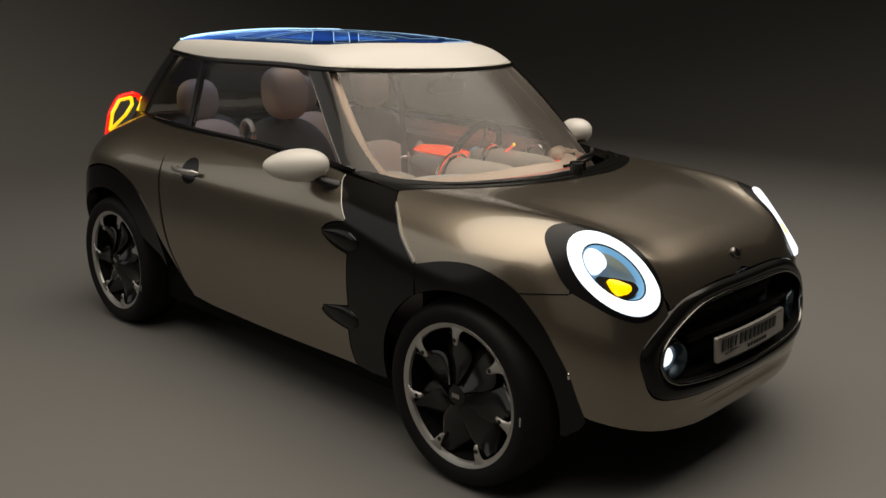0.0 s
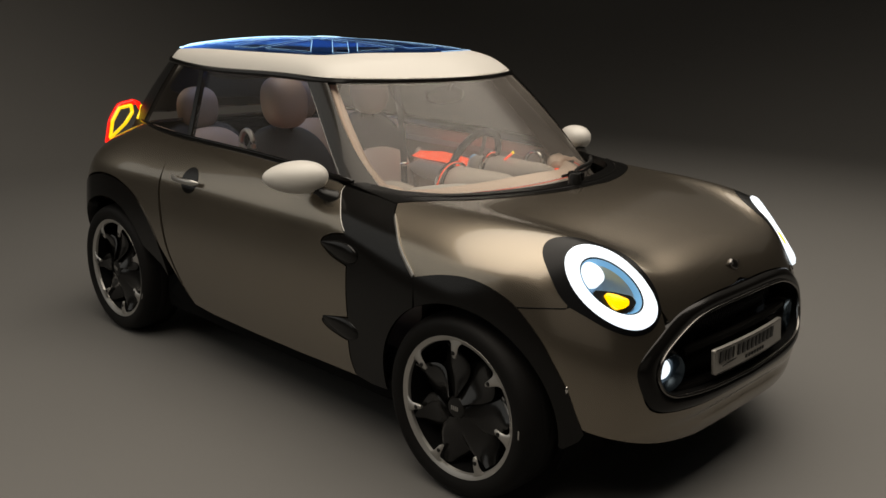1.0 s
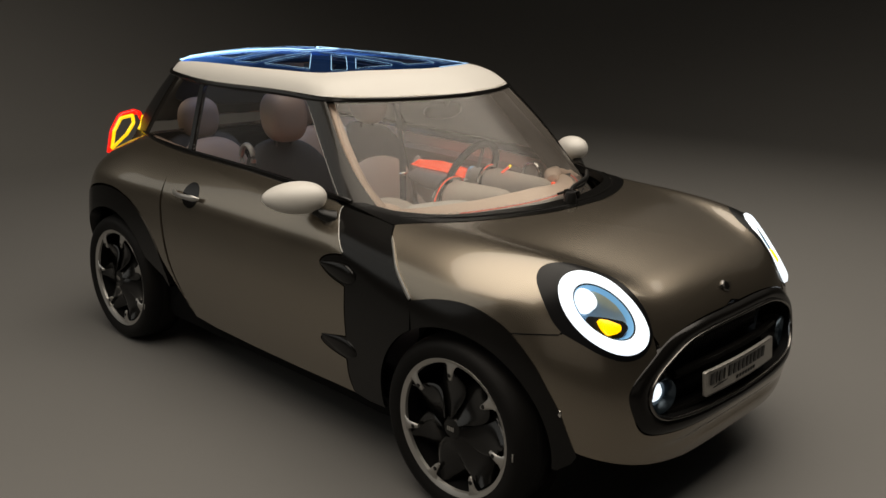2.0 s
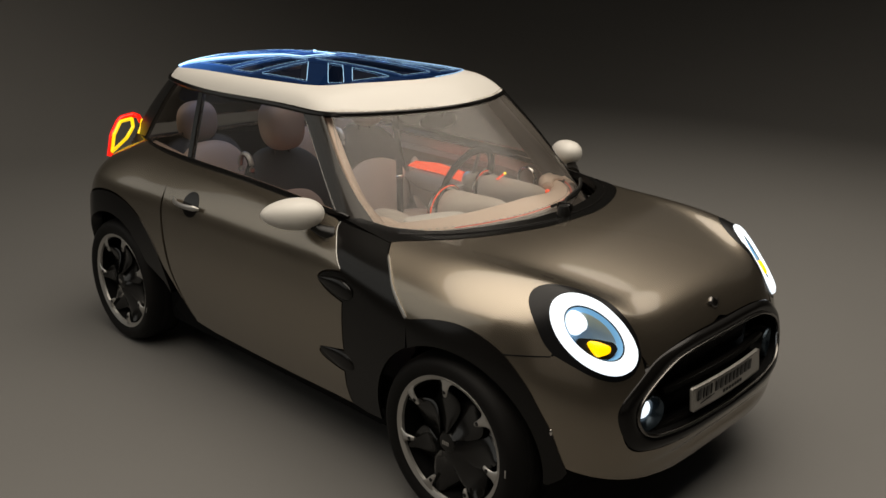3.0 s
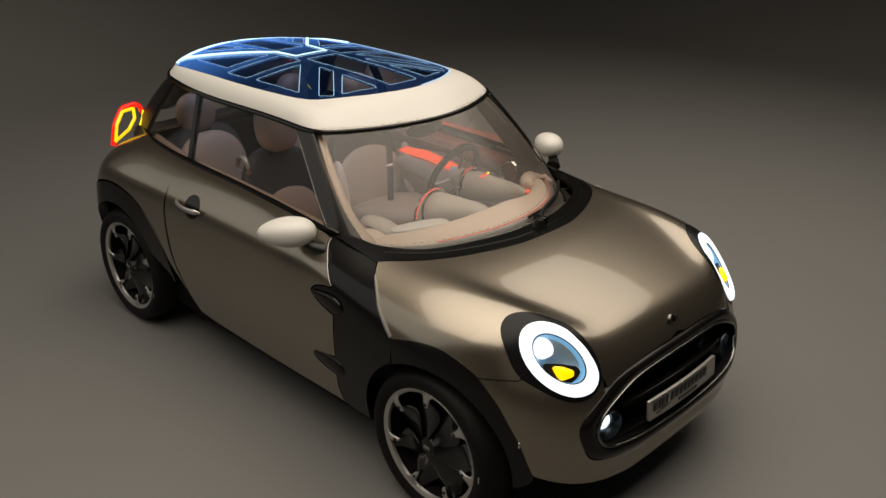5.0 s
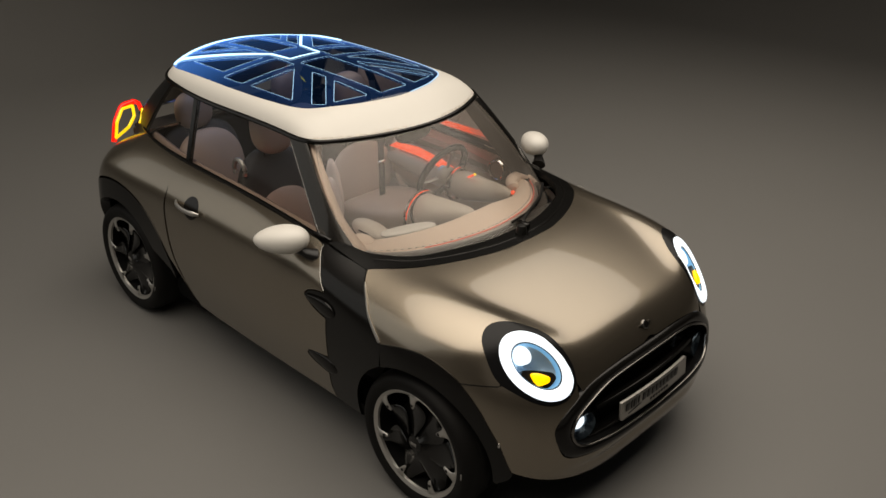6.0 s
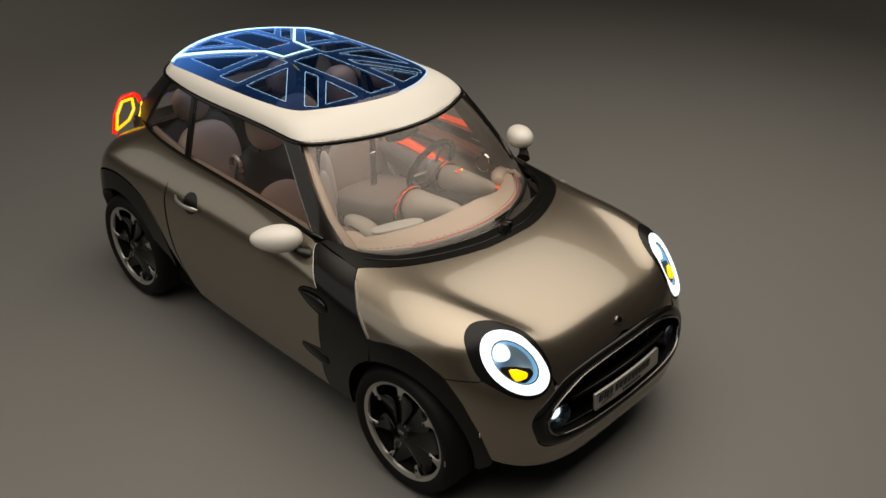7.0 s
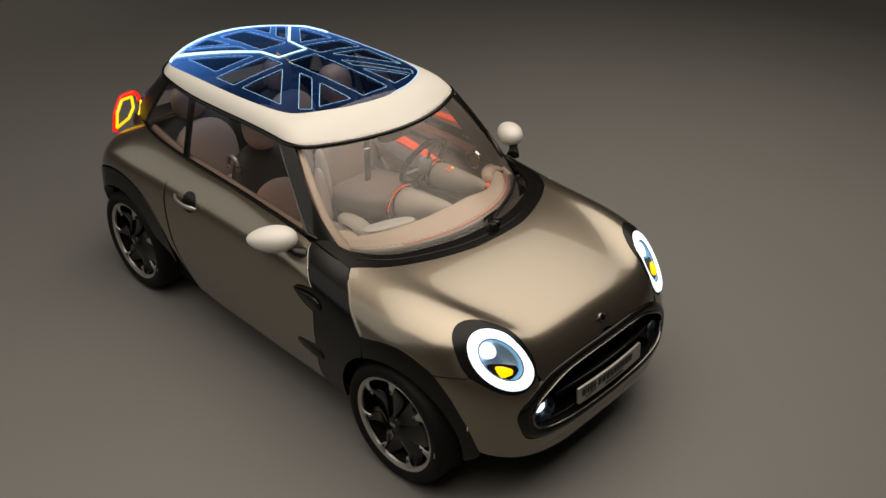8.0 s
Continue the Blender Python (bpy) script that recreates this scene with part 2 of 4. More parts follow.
        g[:, k] = f(a[:, 0], a[:, 1], a[:, 2]) - f(b[:, 0], b[:, 1], b[:, 2])
    return g / np.maximum(np.linalg.norm(g, axis=1), 1e-9)[:, None]


def cast(f, start, d, reach=4.0, steps=400):
    """Where rays from start along d first enter the form f; those that miss stop where they pass nearest."""
    s = np.linspace(0, reach, steps)
    best = np.full(len(start), 1e9)
    where = np.zeros(len(start))
    found = np.zeros(len(start), bool)
    for k in s:
        p = start + d * k
        v = f(p[:, 0], p[:, 1], p[:, 2])
        new_hit = (v < 0) & ~found
        where[new_hit] = k
        found |= new_hit
        near = (v < best) & ~found
        best[near], where[near] = v[near], k
    lo, hi = where - reach / (steps - 1), where.copy()
    for _ in range(18):
        mid = 0.5 * (lo + hi)
        p = start + d * mid[:, None]
        inside = f(p[:, 0], p[:, 1], p[:, 2]) < 0
        hi, lo = np.where(inside, mid, hi), np.where(inside, lo, mid)
    return start + d * np.where(found, hi, where)[:, None]


def inside_of(q, poly):
    x, y = q[:, 0], q[:, 1]
    res = np.zeros(len(q), bool)
    a, b = poly, np.roll(poly, -1, 0)
    for (x0, y0), (x1, y1) in zip(a, b):
        if y0 != y1:
            res ^= ((y0 > y) != (y1 > y)) & (x < (x1 - x0) * (y - y0) / (y1 - y0) + x0)
    return res


def edge_gap(q, poly):
    best = np.full(len(q), 1e9)
    for a, b in zip(poly, np.roll(poly, -1, 0)):
        ab = b - a
        t = np.clip(((q - a) @ ab) / max(ab @ ab, 1e-12), 0, 1)
        best = np.minimum(best, np.linalg.norm(q - a - t[:, None] * ab, axis=1))
    return best


def dense(poly, step):
    out = []
    for a, b in zip(poly, np.roll(poly, -1, 0)):
        n = max(1, int(np.ceil(np.linalg.norm(b - a) / step)))
        out += [a + (b - a) * k / n for k in range(n)]
    return np.array(out)


def inset(poly, g):
    area = 0.5 * np.sum(poly[:, 0] * np.roll(poly[:, 1], -1) - poly[:, 1] * np.roll(poly[:, 0], -1))
    e = np.roll(poly, -1, 0) - np.roll(poly, 1, 0)
    n = np.stack([-e[:, 1], e[:, 0]], 1) * np.sign(area)
    return poly + g * n / np.maximum(np.linalg.norm(n, axis=1), 1e-9)[:, None]


def sheet(f, outline, d, step=0.02, holes=(), depth=0.012, lift=0.0, gap=0.0, stop=None):
    """A panel pressed to the form f: the outline is laid on it along d, and its edges turn in."""
    from mathutils import geometry
    d = unit(d)
    u = unit(np.cross(d, (0.0, 0.0, 1.0) if abs(d[2]) < 0.9 else (1.0, 0.0, 0.0)))
    v = np.cross(u, d)
    flat = lambda pts: np.stack([np.asarray(pts) @ u, np.asarray(pts) @ v], 1)  # noqa: E731
    loops = [dense(inset(flat(outline), gap) if gap else flat(outline), step)]
    loops += [dense(flat(h), step) for h in holes]
    outer = loops[0]
    lo, hi = outer.min(0), outer.max(0)
    gx, gy = np.meshgrid(np.arange(lo[0], hi[0], step), np.arange(lo[1], hi[1], step * 0.866))
    gx = gx + (np.arange(gx.shape[0]) % 2)[:, None] * step * 0.5
    q = np.stack([gx.ravel(), gy.ravel()], 1)
    keep = inside_of(q, outer)
    for h in loops[1:]:
        keep &= ~inside_of(q, h)
    q = q[keep]
    for h in loops:
        q = q[edge_gap(q, h) > 0.45 * step]
    pts = np.vstack(loops + [q])
    edges, at = [], 0
    for h in loops:
        edges += [(at + i, at + (i + 1) % len(h)) for i in range(len(h))]
        at += len(h)
    vs, _, fs, *_ = geometry.delaunay_2d_cdt([Vector(p) for p in pts], edges, [], 0, 1e-5)
    vs = np.array([tuple(p) for p in vs])
    tri = np.array([t for t in fs if len(t) == 3])
    c = vs[tri].mean(1)
    keep = inside_of(c, outer)
    for h in loops[1:]:
        keep &= ~inside_of(c, h)
    tri = tri[keep]
    used = np.unique(tri)
    remap = -np.ones(len(vs), int)
    remap[used] = np.arange(len(used))
    vs, tri = vs[used], remap[tri]
    p = cast(f, vs[:, :1] * u + vs[:, 1:] * v - 3.2 * d, d, 6.4, 330)
    if stop is not None:
        p = p - d * np.maximum(p @ d - stop, 0)[:, None]
    n = slope(f, p)
    p = p + lift * n
    a, b, e = p[tri[:, 0]], p[tri[:, 1]], p[tri[:, 2]]
    flip = (np.cross(b - a, e - a) * n[tri[:, 0]]).sum(1) < 0
    tri[flip] = tri[flip][:, ::-1]
    # turned-in edge
    count = {}
    for t in tri.tolist():
        for i in range(3):
            k = (t[i], t[(i + 1) % 3])
            count[k] = count.get(k, 0) + 1
    rim = [k for k in count if (k[1], k[0]) not in count]
    ids = sorted({i for k in rim for i in k})
    top = {i: len(p) + k for k, i in enumerate(ids)}
    low = {i: len(p) + len(ids) + k for k, i in enumerate(ids)}
    verts = np.vstack([p, p[ids], p[ids] - depth * n[ids]])
    norms = np.vstack([n, np.zeros((2 * len(ids), 3))])
    faces = tri.tolist() + [(top[j], top[i], low[i], low[j]) for i, j in rim]
    return verts, faces, norms


def mirrored(m):
    v, f, n = m
    s = np.array([1, -1, 1])
    return v * s, [tuple(reversed(k)) for k in f], None if n is None else n * s


def joined(*ms):
    vs, fs, ns, at = [], [], [], 0
    for v, f, n in ms:
        v = np.asarray(v, float)
        vs.append(v)
        fs += [tuple(i + at for i in k) for k in f]
        ns.append(np.zeros_like(v) if n is None else n)
        at += len(v)
    return np.vstack(vs), fs, np.vstack(ns)


def moved(m, pose_matrix):
    v, f, n = m
    a = np.array(pose_matrix)
    return np.asarray(v) @ a[:3, :3].T + a[:3, 3], f, None if n is None else n @ a[:3, :3].T


def whole(half):
    """A half panel that ends on the middle, and its mirror image, with no edge between them."""
    v, f, n = half
    v = v.copy()
    mid = np.abs(v[:, 1]) < 0.005
    v[mid, 1] = 0.0
    f = [k for k in f if len(k) == 3 or not all(mid[list(k)])]
    return joined((v, f, n), mirrored((v, f, n)))


def middle_line(f, places, d):
    """Places of the middle plane laid on the form f along d."""
    d = unit(d)
    return cast(f, np.asarray(places, float) - 1.5 * d, d, 3.0, 600)


def tube(path, r, closed=False, n=8, squash=(1.0, 1.0), up=(0, 0, 1)):
    p = np.asarray(path, float)
    r = np.broadcast_to(np.asarray(r, float), (len(p),))
    t = np.roll(p, -1, 0) - np.roll(p, 1, 0) if closed else np.gradient(p, axis=0)
    verts, faces = [], []
    for c, d, k in zip(p, t, r):
        d = unit(d)
        a = np.cross(d, up)
        a = unit(a) if np.linalg.norm(a) > 1e-4 else unit(np.cross(d, (1, 0, 0)))
        b = np.cross(a, d)
        for i in range(n):
            w = 2 * math.pi * i / n
            verts.append(c + k * (squash[0] * math.cos(w) * a + squash[1] * math.sin(w) * b))
    m = len(p)
    for i in range(m if closed else m - 1):
        for k in range(n):
            a, b = i * n + k, i * n + (k + 1) % n
            c, d = ((i + 1) % m) * n + (k + 1) % n, ((i + 1) % m) * n + k
            faces.append((a, b, c, d))
    if not closed:
        faces += [tuple(range(n))[::-1], tuple((m - 1) * n + k for k in range(n))]
    return np.array(verts), faces, None


def lathe(profile, n=64):
    """Turned about the y axis: profile rows are (radius, y)."""
    m = len(profile)
    verts = [(r * math.cos(2 * math.pi * i / n), y, r * math.sin(2 * math.pi * i / n)) for i in range(n) for r, y in profile]
    faces = [(i * m + k, i * m + k + 1, ((i + 1) % n) * m + k + 1, ((i + 1) % n) * m + k) for i in range(n) for k in range(m - 1)]
    return np.array(verts), faces, None


def lofted(rows, closed=True, caps=True):
    """A skin over rings of equal length."""
    rows = [np.asarray(r, float) for r in rows]
    n = len(rows[0])
    faces = [(i * n + k, i * n + (k + 1) % n, (i + 1) * n + (k + 1) % n, (i + 1) * n + k) for i in range(len(rows) - 1) for k in range(n if closed else n - 1)]
    if caps and closed:
        faces += [tuple(range(n))[::-1], tuple((len(rows) - 1) * n + k for k in range(n))]
    return np.vstack(rows), faces, None


def pillow(center, half, power=2.6, n=28, m=16, bow=None):
    """A rounded cushion-like solid."""
    verts, faces = [], []
    sg = lambda c: math.copysign(abs(c) ** (2 / power), c)  # noqa: E731
    for i in range(m + 1):
        a = -math.pi / 2 + math.pi * i / m
        for k in range(n):
            b = 2 * math.pi * k / n
            q = [sg(math.cos(a)) * sg(math.cos(b)), sg(math.cos(a)) * sg(math.sin(b)), sg(math.sin(a))]
            q = [q[j] * half[j] for j in range(3)]
            if bow:
                q = bow(*q)
            verts.append([center[j] + q[j] for j in range(3)])
    for i in range(m):
        for k in range(n):
            faces.append((i * n + k, i * n + (k + 1) % n, (i + 1) * n + (k + 1) % n, (i + 1) * n + k))
    return np.array(verts), faces, None


def block(center, half, bevel=0.01, turn=None):
    """A box with bevelled edges."""
    bm = bmesh.new()
    bmesh.ops.create_cube(bm, size=2, matrix=Matrix.Diagonal((*half, 1)))
    bmesh.ops.bevel(bm, geom=bm.edges[:], offset=min(bevel, 0.9 * min(half)), segments=2, profile=0.6, affect="EDGES")
    m = Matrix.Translation(center) @ (turn or Matrix())
    bm.transform(m)
    v = np.array([tuple(q.co) for q in bm.verts])
    f = [tuple(q.index for q in k.verts) for k in bm.faces]
    bm.free()
    return v, f, None


def part(name, m, mat, parent=None, label="", flat=False):
    """Links a mesh as one object, under a thing or a part."""
    v, f, n = m
    v = np.array(v, float)
    if parent is not None:
        # the body is a little narrower on its left
        v[:, 1] -= 0.08 * 0.5 * (v[:, 1] + np.sqrt(v[:, 1] ** 2 + 0.003))
    me = bpy.data.meshes.new(name)
    me.from_pydata([tuple(map(float, q)) for q in v], [], [tuple(int(i) for i in k) for k in f])
    me.materials.append(mat)
    me.validate()
    if not flat:
        me.polygons.foreach_set("use_smooth", [True] * len(me.polygons))
        if n is not None and len(me.vertices) == len(n):
            me.normals_split_custom_set_from_vertices([tuple(map(float, q)) for q in n])
        else:
            me.set_sharp_from_angle(angle=radians(42))
    me.update()
    ob = new(name, me)
    if parent is not None:
        ob.parent = parent
    if label:
        tagged(ob, label)
    return ob


def side_line(pts, y=-0.83):
    """Points (x, z) of the flank, as places."""
    p = np.asarray(pts, float)
    return np.stack([p[:, 0], np.full(len(p), y), p[:, 1]], 1)


def pair(name, make, mat, parent, label=""):
    """A part of the right flank and its mirror image on the left."""
    a = part(name, make, mat, parent, label)
    b = part(name, mirrored(make), mat, parent, label)
    return a, b


# ---- studio ----
def studio():
    """Floor and backdrop in one sweep, with plain walls and a ceiling round the rest."""
    half, rise, r = 9.0, 6.0, 2.5
    prof = [(0.0, 0.0), (4.0, 0.0)] + [(half - r + r * math.sin(a), r - r * math.cos(a)) for a in np.linspace(0, math.pi / 2, 12)] + [(half, rise)]
    verts, faces, n = [], [], 72
    for i in range(n):
        w = 2 * math.pi * i / n
        c, s = math.cos(w), math.sin(w)
        k = 1 / (abs(c) ** 6 + abs(s) ** 6) ** (1 / 6)
        for q, z in prof[1:]:
            verts.append((q * k * c + 1.1, q * k * s + 1.1, z))
    m = len(prof) - 1
    for i in range(n):
        for k in range(m - 1):
            faces.append((i * m + k, ((i + 1) % n) * m + k, ((i + 1) % n) * m + k + 1, i * m + k + 1))
    verts.append((1.1, 1.1, 0))
    faces += [(len(verts) - 1, ((i + 1) % n) * m, i * m)[::-1] for i in range(n)]
    floor = part("floor", (np.array(verts), faces, None), STUDIO)
    tagged(floor, "warm grey studio floor curving up into the backdrop", "floor", kind="structure")
    top = part("ceiling", block((1.1, 1.1, rise + 0.05), (half + 0.1, half + 0.1, 0.05), 0.01), WALLPAINT)
    tagged(top, "dark studio ceiling above the softboxes", "ceiling", kind="structure")


studio()

# ---- car ----
car = tagged(new("car"), "bronze brown metallic compact concept car with cream roof and lit headlamps", "car")
SIDEWAYS = (0.0, 1.0, 0.0)
FRONT_AXLE, REAR_AXLE, HUB = 1.12, -1.108, 0.3075


def ellipse(cx, cz, rx, rz, a0, a1, n=24):
    return [(cx + rx * math.cos(radians(a)), cz + rz * math.sin(radians(a))) for a in np.linspace(a0, a1, n)]


# flank lines, as (x, z)
BELT = [(0.449, 0.914), (0.373, 0.925), (0.13, 0.942), (-0.175, 0.954), (-0.648, 0.966)]
DOOR_REAR = [(-0.648, 0.966), (-0.675, 0.922), (-0.650, 0.839), (-0.645, 0.732), (-0.612, 0.601), (-0.572, 0.481), (-0.508, 0.364), (-0.44, 0.275)]
DOOR_FRONT = [
    bend([(0.622, 0.262), (0.604, 0.325), (0.606, 0.398)]),
    bend([(0.606, 0.398), (0.556, 0.405), (0.496, 0.420), (0.468, 0.440), (0.487, 0.456), (0.53, 0.470), (0.617, 0.488)]),
    bend([(0.617, 0.490), (0.612, 0.58), (0.608, 0.668)]),
    bend([(0.608, 0.672), (0.536, 0.688), (0.487, 0.709), (0.462, 0.729), (0.481, 0.752), (0.53, 0.770), (0.580, 0.777)]),
    bend([(0.582, 0.781), (0.563, 0.802), (0.513, 0.859), (0.463, 0.897), (0.449, 0.914)]),
]
DOOR_FRONT = np.vstack(DOOR_FRONT)
FENDER_REAR = [(0.702, -0.696, 0.891), (0.714, -0.728, 0.885), (0.742, -0.772, 0.865), (0.80, -0.814, 0.824), (0.847, -0.832, 0.783), (0.945, -0.845, 0.706)]
ARCH_OUT = [(0.945, 0.706), (1.053, 0.733), (1.155, 0.74), (1.249, 0.72), (1.321, 0.682), (1.394, 0.607), (1.438, 0.536), (1.479, 0.454), (1.50, 0.383), (1.519, 0.312)]
SEAM = [(1.321, -0.781, 0.682), (1.384, -0.745, 0.687), (1.443, -0.701, 0.690)]

def flank(pts):
    """Points (x, z) laid on the flank."""
    return cast(body, side_line(pts, -2.0), np.array([0.0, 1.0, 0.0]), 2.0, 500)


door_shape = sheet(body, side_line(np.vstack([bend(BELT), bend(DOOR_REAR)[1:], [(-0.3, 0.262), (0.0, 0.256), (0.3, 0.256)], DOOR_FRONT])), SIDEWAYS, 0.02, gap=0.003, stop=-0.665)
doors = pair("door", door_shape, PAINT, car, "bronze metallic door panel")

black_side = np.vstack([DOOR_FRONT, bend([(q[0], q[2]) for q in FENDER_REAR]), [(0.95, 0.66)], ellipse(FRONT_AXLE, HUB, 0.335, 0.345, 120, 188), [(0.70, 0.254)]])
pair("side_panel", sheet(body, side_line(black_side), SIDEWAYS, 0.02, gap=0.003, stop=-0.665), BLACK, car, "gloss black panel with two spikes into the door")

# clamshell bonnet
HEAD_C = np.array([1.4923, -0.5637, 0.7346])
HEAD_N = unit((0.7067, -0.3359, 0.6227))
HEAD_U = unit(np.cross((0, 0, 1), HEAD_N))
HEAD_V = np.cross(HEAD_N, HEAD_U)


def lamp_place(u, v, n=0.0):
    return HEAD_C + u * HEAD_U + v * HEAD_V + n * HEAD_N


HOUSE_UP = [lamp_place(*q) for q in bend([(-0.145, -0.044), (-0.169, 0.005), (-0.183, 0.087), (-0.176, 0.142), (-0.141, 0.181), (-0.085, 0.190), (-0.015, 0.169), (0.079, 0.103), (0.136, -0.006), (0.147, -0.089)])]
HOUSE_LOW = [lamp_place(*q) for q in bend([(0.147, -0.089), (0.128, -0.122), (0.09, -0.150), (0.03, -0.156), (-0.04, -0.128), (-0.10, -0.083), (-0.145, -0.044)])]
GRILLE = [(0.0, 0.667), (-0.222, 0.667), (-0.39, 0.648), (-0.495, 0.593), (-0.562, 0.536), (-0.578, 0.486), (-0.554, 0.412), (-0.512, 0.372), (-0.43, 0.356), (-0.25, 0.346), (0.0, 0.342)]
COWL = [(1.005, 0.0, 0.9), (0.994, -0.183, 0.9), (0.926, -0.403, 0.898), (0.828, -0.581, 0.893), (0.702, -0.696, 0.891)]
DOWN = unit((-0.35, 0.5, -0.8))
grille_line = bend(GRILLE)
top_line = np.array([(1.635, y, z) for y, z in grille_line if z > 0.62])
hood_out = np.vstack([bend(COWL), flank(bend([(q[0], q[2]) for q in FENDER_REAR])[4:]), flank(bend(ARCH_OUT[:5]))[1:], flank(bend([(q[0], q[2]) for q in SEAM]))[1:], HOUSE_UP[1:], top_line[::-1][:-1], middle_line(body, [(x, 0.0, 0.8) for x in np.linspace(1.632, 1.01, 40)], (0, 0, -1))])
hood_half = sheet(body, hood_out, DOWN, 0.018)
hood = part("bonnet", whole(hood_half), PAINT, car, "bronze metallic clamshell bonnet with soft highlights")

# front bumper
side_grille = np.array([(1.63, y, z) for y, z in grille_line if z <= 0.63])
FORWARD = unit((-0.8, 0.6, 0.0))
bumper_out = np.vstack([
    flank(bend([(q[0], q[2]) for q in SEAM])), HOUSE_LOW[::-1][1:], side_grille[1:-1], middle_line(body, [(1.6, 0.0, z) for z in np.linspace(0.342, 0.232, 14)], (-1, 0, 0)),
    bend([(1.64, -0.28, 0.233), (1.62, -0.474, 0.257), (1.56, -0.62, 0.295), (1.519, -0.682, 0.318)]), flank(bend(ARCH_OUT[4:][::-1]))[1:]])
bumper_half = sheet(body, bumper_out, FORWARD, 0.018, gap=0.0)
part("front_bumper", whole(bumper_half), PAINT, car, "bronze metallic front bumper")

part("shut_line", tube(cast(body, side_line(bend([(q[0], q[2]) for q in SEAM]), -2.0), np.array([0.0, 1.0, 0.0]), 2.0, 500), 0.0022, False, 6), DARK, car)
part("shut_line", mirrored(tube(cast(body, side_line(bend([(q[0], q[2]) for q in SEAM]), -2.0), np.array([0.0, 1.0, 0.0]), 2.0, 500), 0.0022, False, 6)), DARK, car)

# wheel-arch trims
arch_in = ellipse(FRONT_AXLE, HUB, 0.335, 0.345, 118, -8, 30)
arch = np.vstack([bend(ARCH_OUT), [(1.505, 0.285), (1.462, 0.252)], arch_in[::-1]])
pair("wheel_arch_trim", sheet(body, side_line(arch, -0.78), SIDEWAYS, 0.02, depth=0.05, lift=0.004), BLACK, car, "gloss black wheel arch trim")

# rear quarter
REAR_OUT = ellipse(REAR_AXLE, HUB, 0.50, 0.45, 4, 176, 40)
quarter = np.vstack([
    side_line(bend(DOOR_REAR)[:-1], -0.8), side_line([(-0.565, 0.42)], -0.8), side_line(REAR_OUT[6:], -0.8),
    [(-1.59, -0.62, 0.40), (-1.60, -0.5, 0.55), (-1.55, -0.5, 0.72), (-1.45, -0.55, 0.87), (-1.33, -0.58, 0.955)], bend([(-1.25, -0.575, 0.975), (-1.1, -0.63, 0.985), (-0.9, -0.67, 0.98), (-0.648, -0.685, 0.966)])])
pair("rear_quarter_panel", sheet(body, quarter, unit((0.35, 0.9, -0.2)), 0.02, gap=0.002), PAINT, car, "bronze metallic rear quarter panel")
rear_arch = np.vstack([REAR_OUT[1:], ellipse(REAR_AXLE, HUB, 0.36, 0.35, 186, 30, 36), [(-0.655, 0.42)]])
pair("wheel_arch_trim", sheet(body, side_line(rear_arch, -0.8), SIDEWAYS, 0.02, depth=0.05, lift=0.004), BLACK, car, "gloss black wheel arch trim")
tail = np.array([(-1.3, -0.60, 0.97), (-1.45, -0.55, 0.87), (-1.55, -0.5, 0.72), (-1.60, -0.5, 0.55), (-1.59, -0.62, 0.40), (-1.55, -0.6, 0.22), (-1.55, 0.0, 0.2), (-1.6, 0, 0.5), (-1.5, 0, 0.85), (-1.3, 0.0, 0.98)])
tail_half = sheet(body, tail, unit((0.85, 0.2, -0.5)), 0.03)
part("tailgate", joined(tail_half, mirrored(tail_half)), PAINT, car, "bronze metallic tailgate")
sill = np.array([(0.80, 0.262), (0.3, 0.256), (-0.3, 0.262), (-0.46, 0.30), (-0.62, 0.34), (-0.72, 0.25), (-0.6, 0.175), (0.7, 0.175), (0.82, 0.22)])
# near-black colour puts the shadow below the door into the sill
pair("sill", sheet(body, side_line(sill, -0.78), SIDEWAYS, 0.03, depth=0.05, lift=-0.045), DARK, car, "sill under the door, black for the shadow there")
part("underbody", block((0.0, 0, 0.26), (0.80, 0.74, 0.09), 0.04), DARK, car, "black underbody")
part("underbody_nose", block((1.30, 0, 0.26), (0.22, 0.50, 0.08), 0.05), DARK, car)
part("underbody_tail", block((-1.3, 0, 0.30), (0.25, 0.5, 0.1), 0.05), DARK, car)
for x in (FRONT_AXLE, REAR_AXLE):
    arc = [(math.cos(radians(a)), math.sin(radians(a))) for a in range(-25, 206, 10)]
    ring = lambda r, y: np.array([(x + r * c, y, HUB + r * w) for c, w in arc])  # noqa: E731
    pair("wheel_well", lofted([ring(0.345, -0.70), ring(0.36, -0.60), ring(0.36, -0.47), ring(0.02, -0.45)], False, False), DARK, car)


# ---- greenhouse ----
GLASS_HALF = [(0.190, 0.0), (0.182, -0.10), (0.145, -0.254), (0.066, -0.40), (-0.028, -0.463), (-0.215, -0.493), (-0.444, -0.504), (-0.70, -0.505), (-0.88, -0.500), (-0.985, -0.488), (-1.06, -0.437), (-1.135, -0.325), (-1.198, -0.18), (-1.228, 0.0)]


def plan_loop(half, n=6):
    return both_sides(np.array([(x, y, 0.0) for x, y in bend(half, n)]))


glass_loop = plan_loop(GLASS_HALF)


def roof_place(p, lift=0.0):
    """Plan places dropped onto the roof."""
    p = np.asarray(p, float).copy()
    p[:, 2] = 1.8
    q = cast(cabin, p, np.array([0.0, 0.0, -1.0]), 0.8, 160)
    return q + lift * slope(cabin, q) if lift else q


ROOF_EDGE = spline((-1.25, 1.302), (-1.0, 1.288), (-0.7, 1.272), (0.0, 1.272), (0.2, 1.262), (0.4, 1.255))
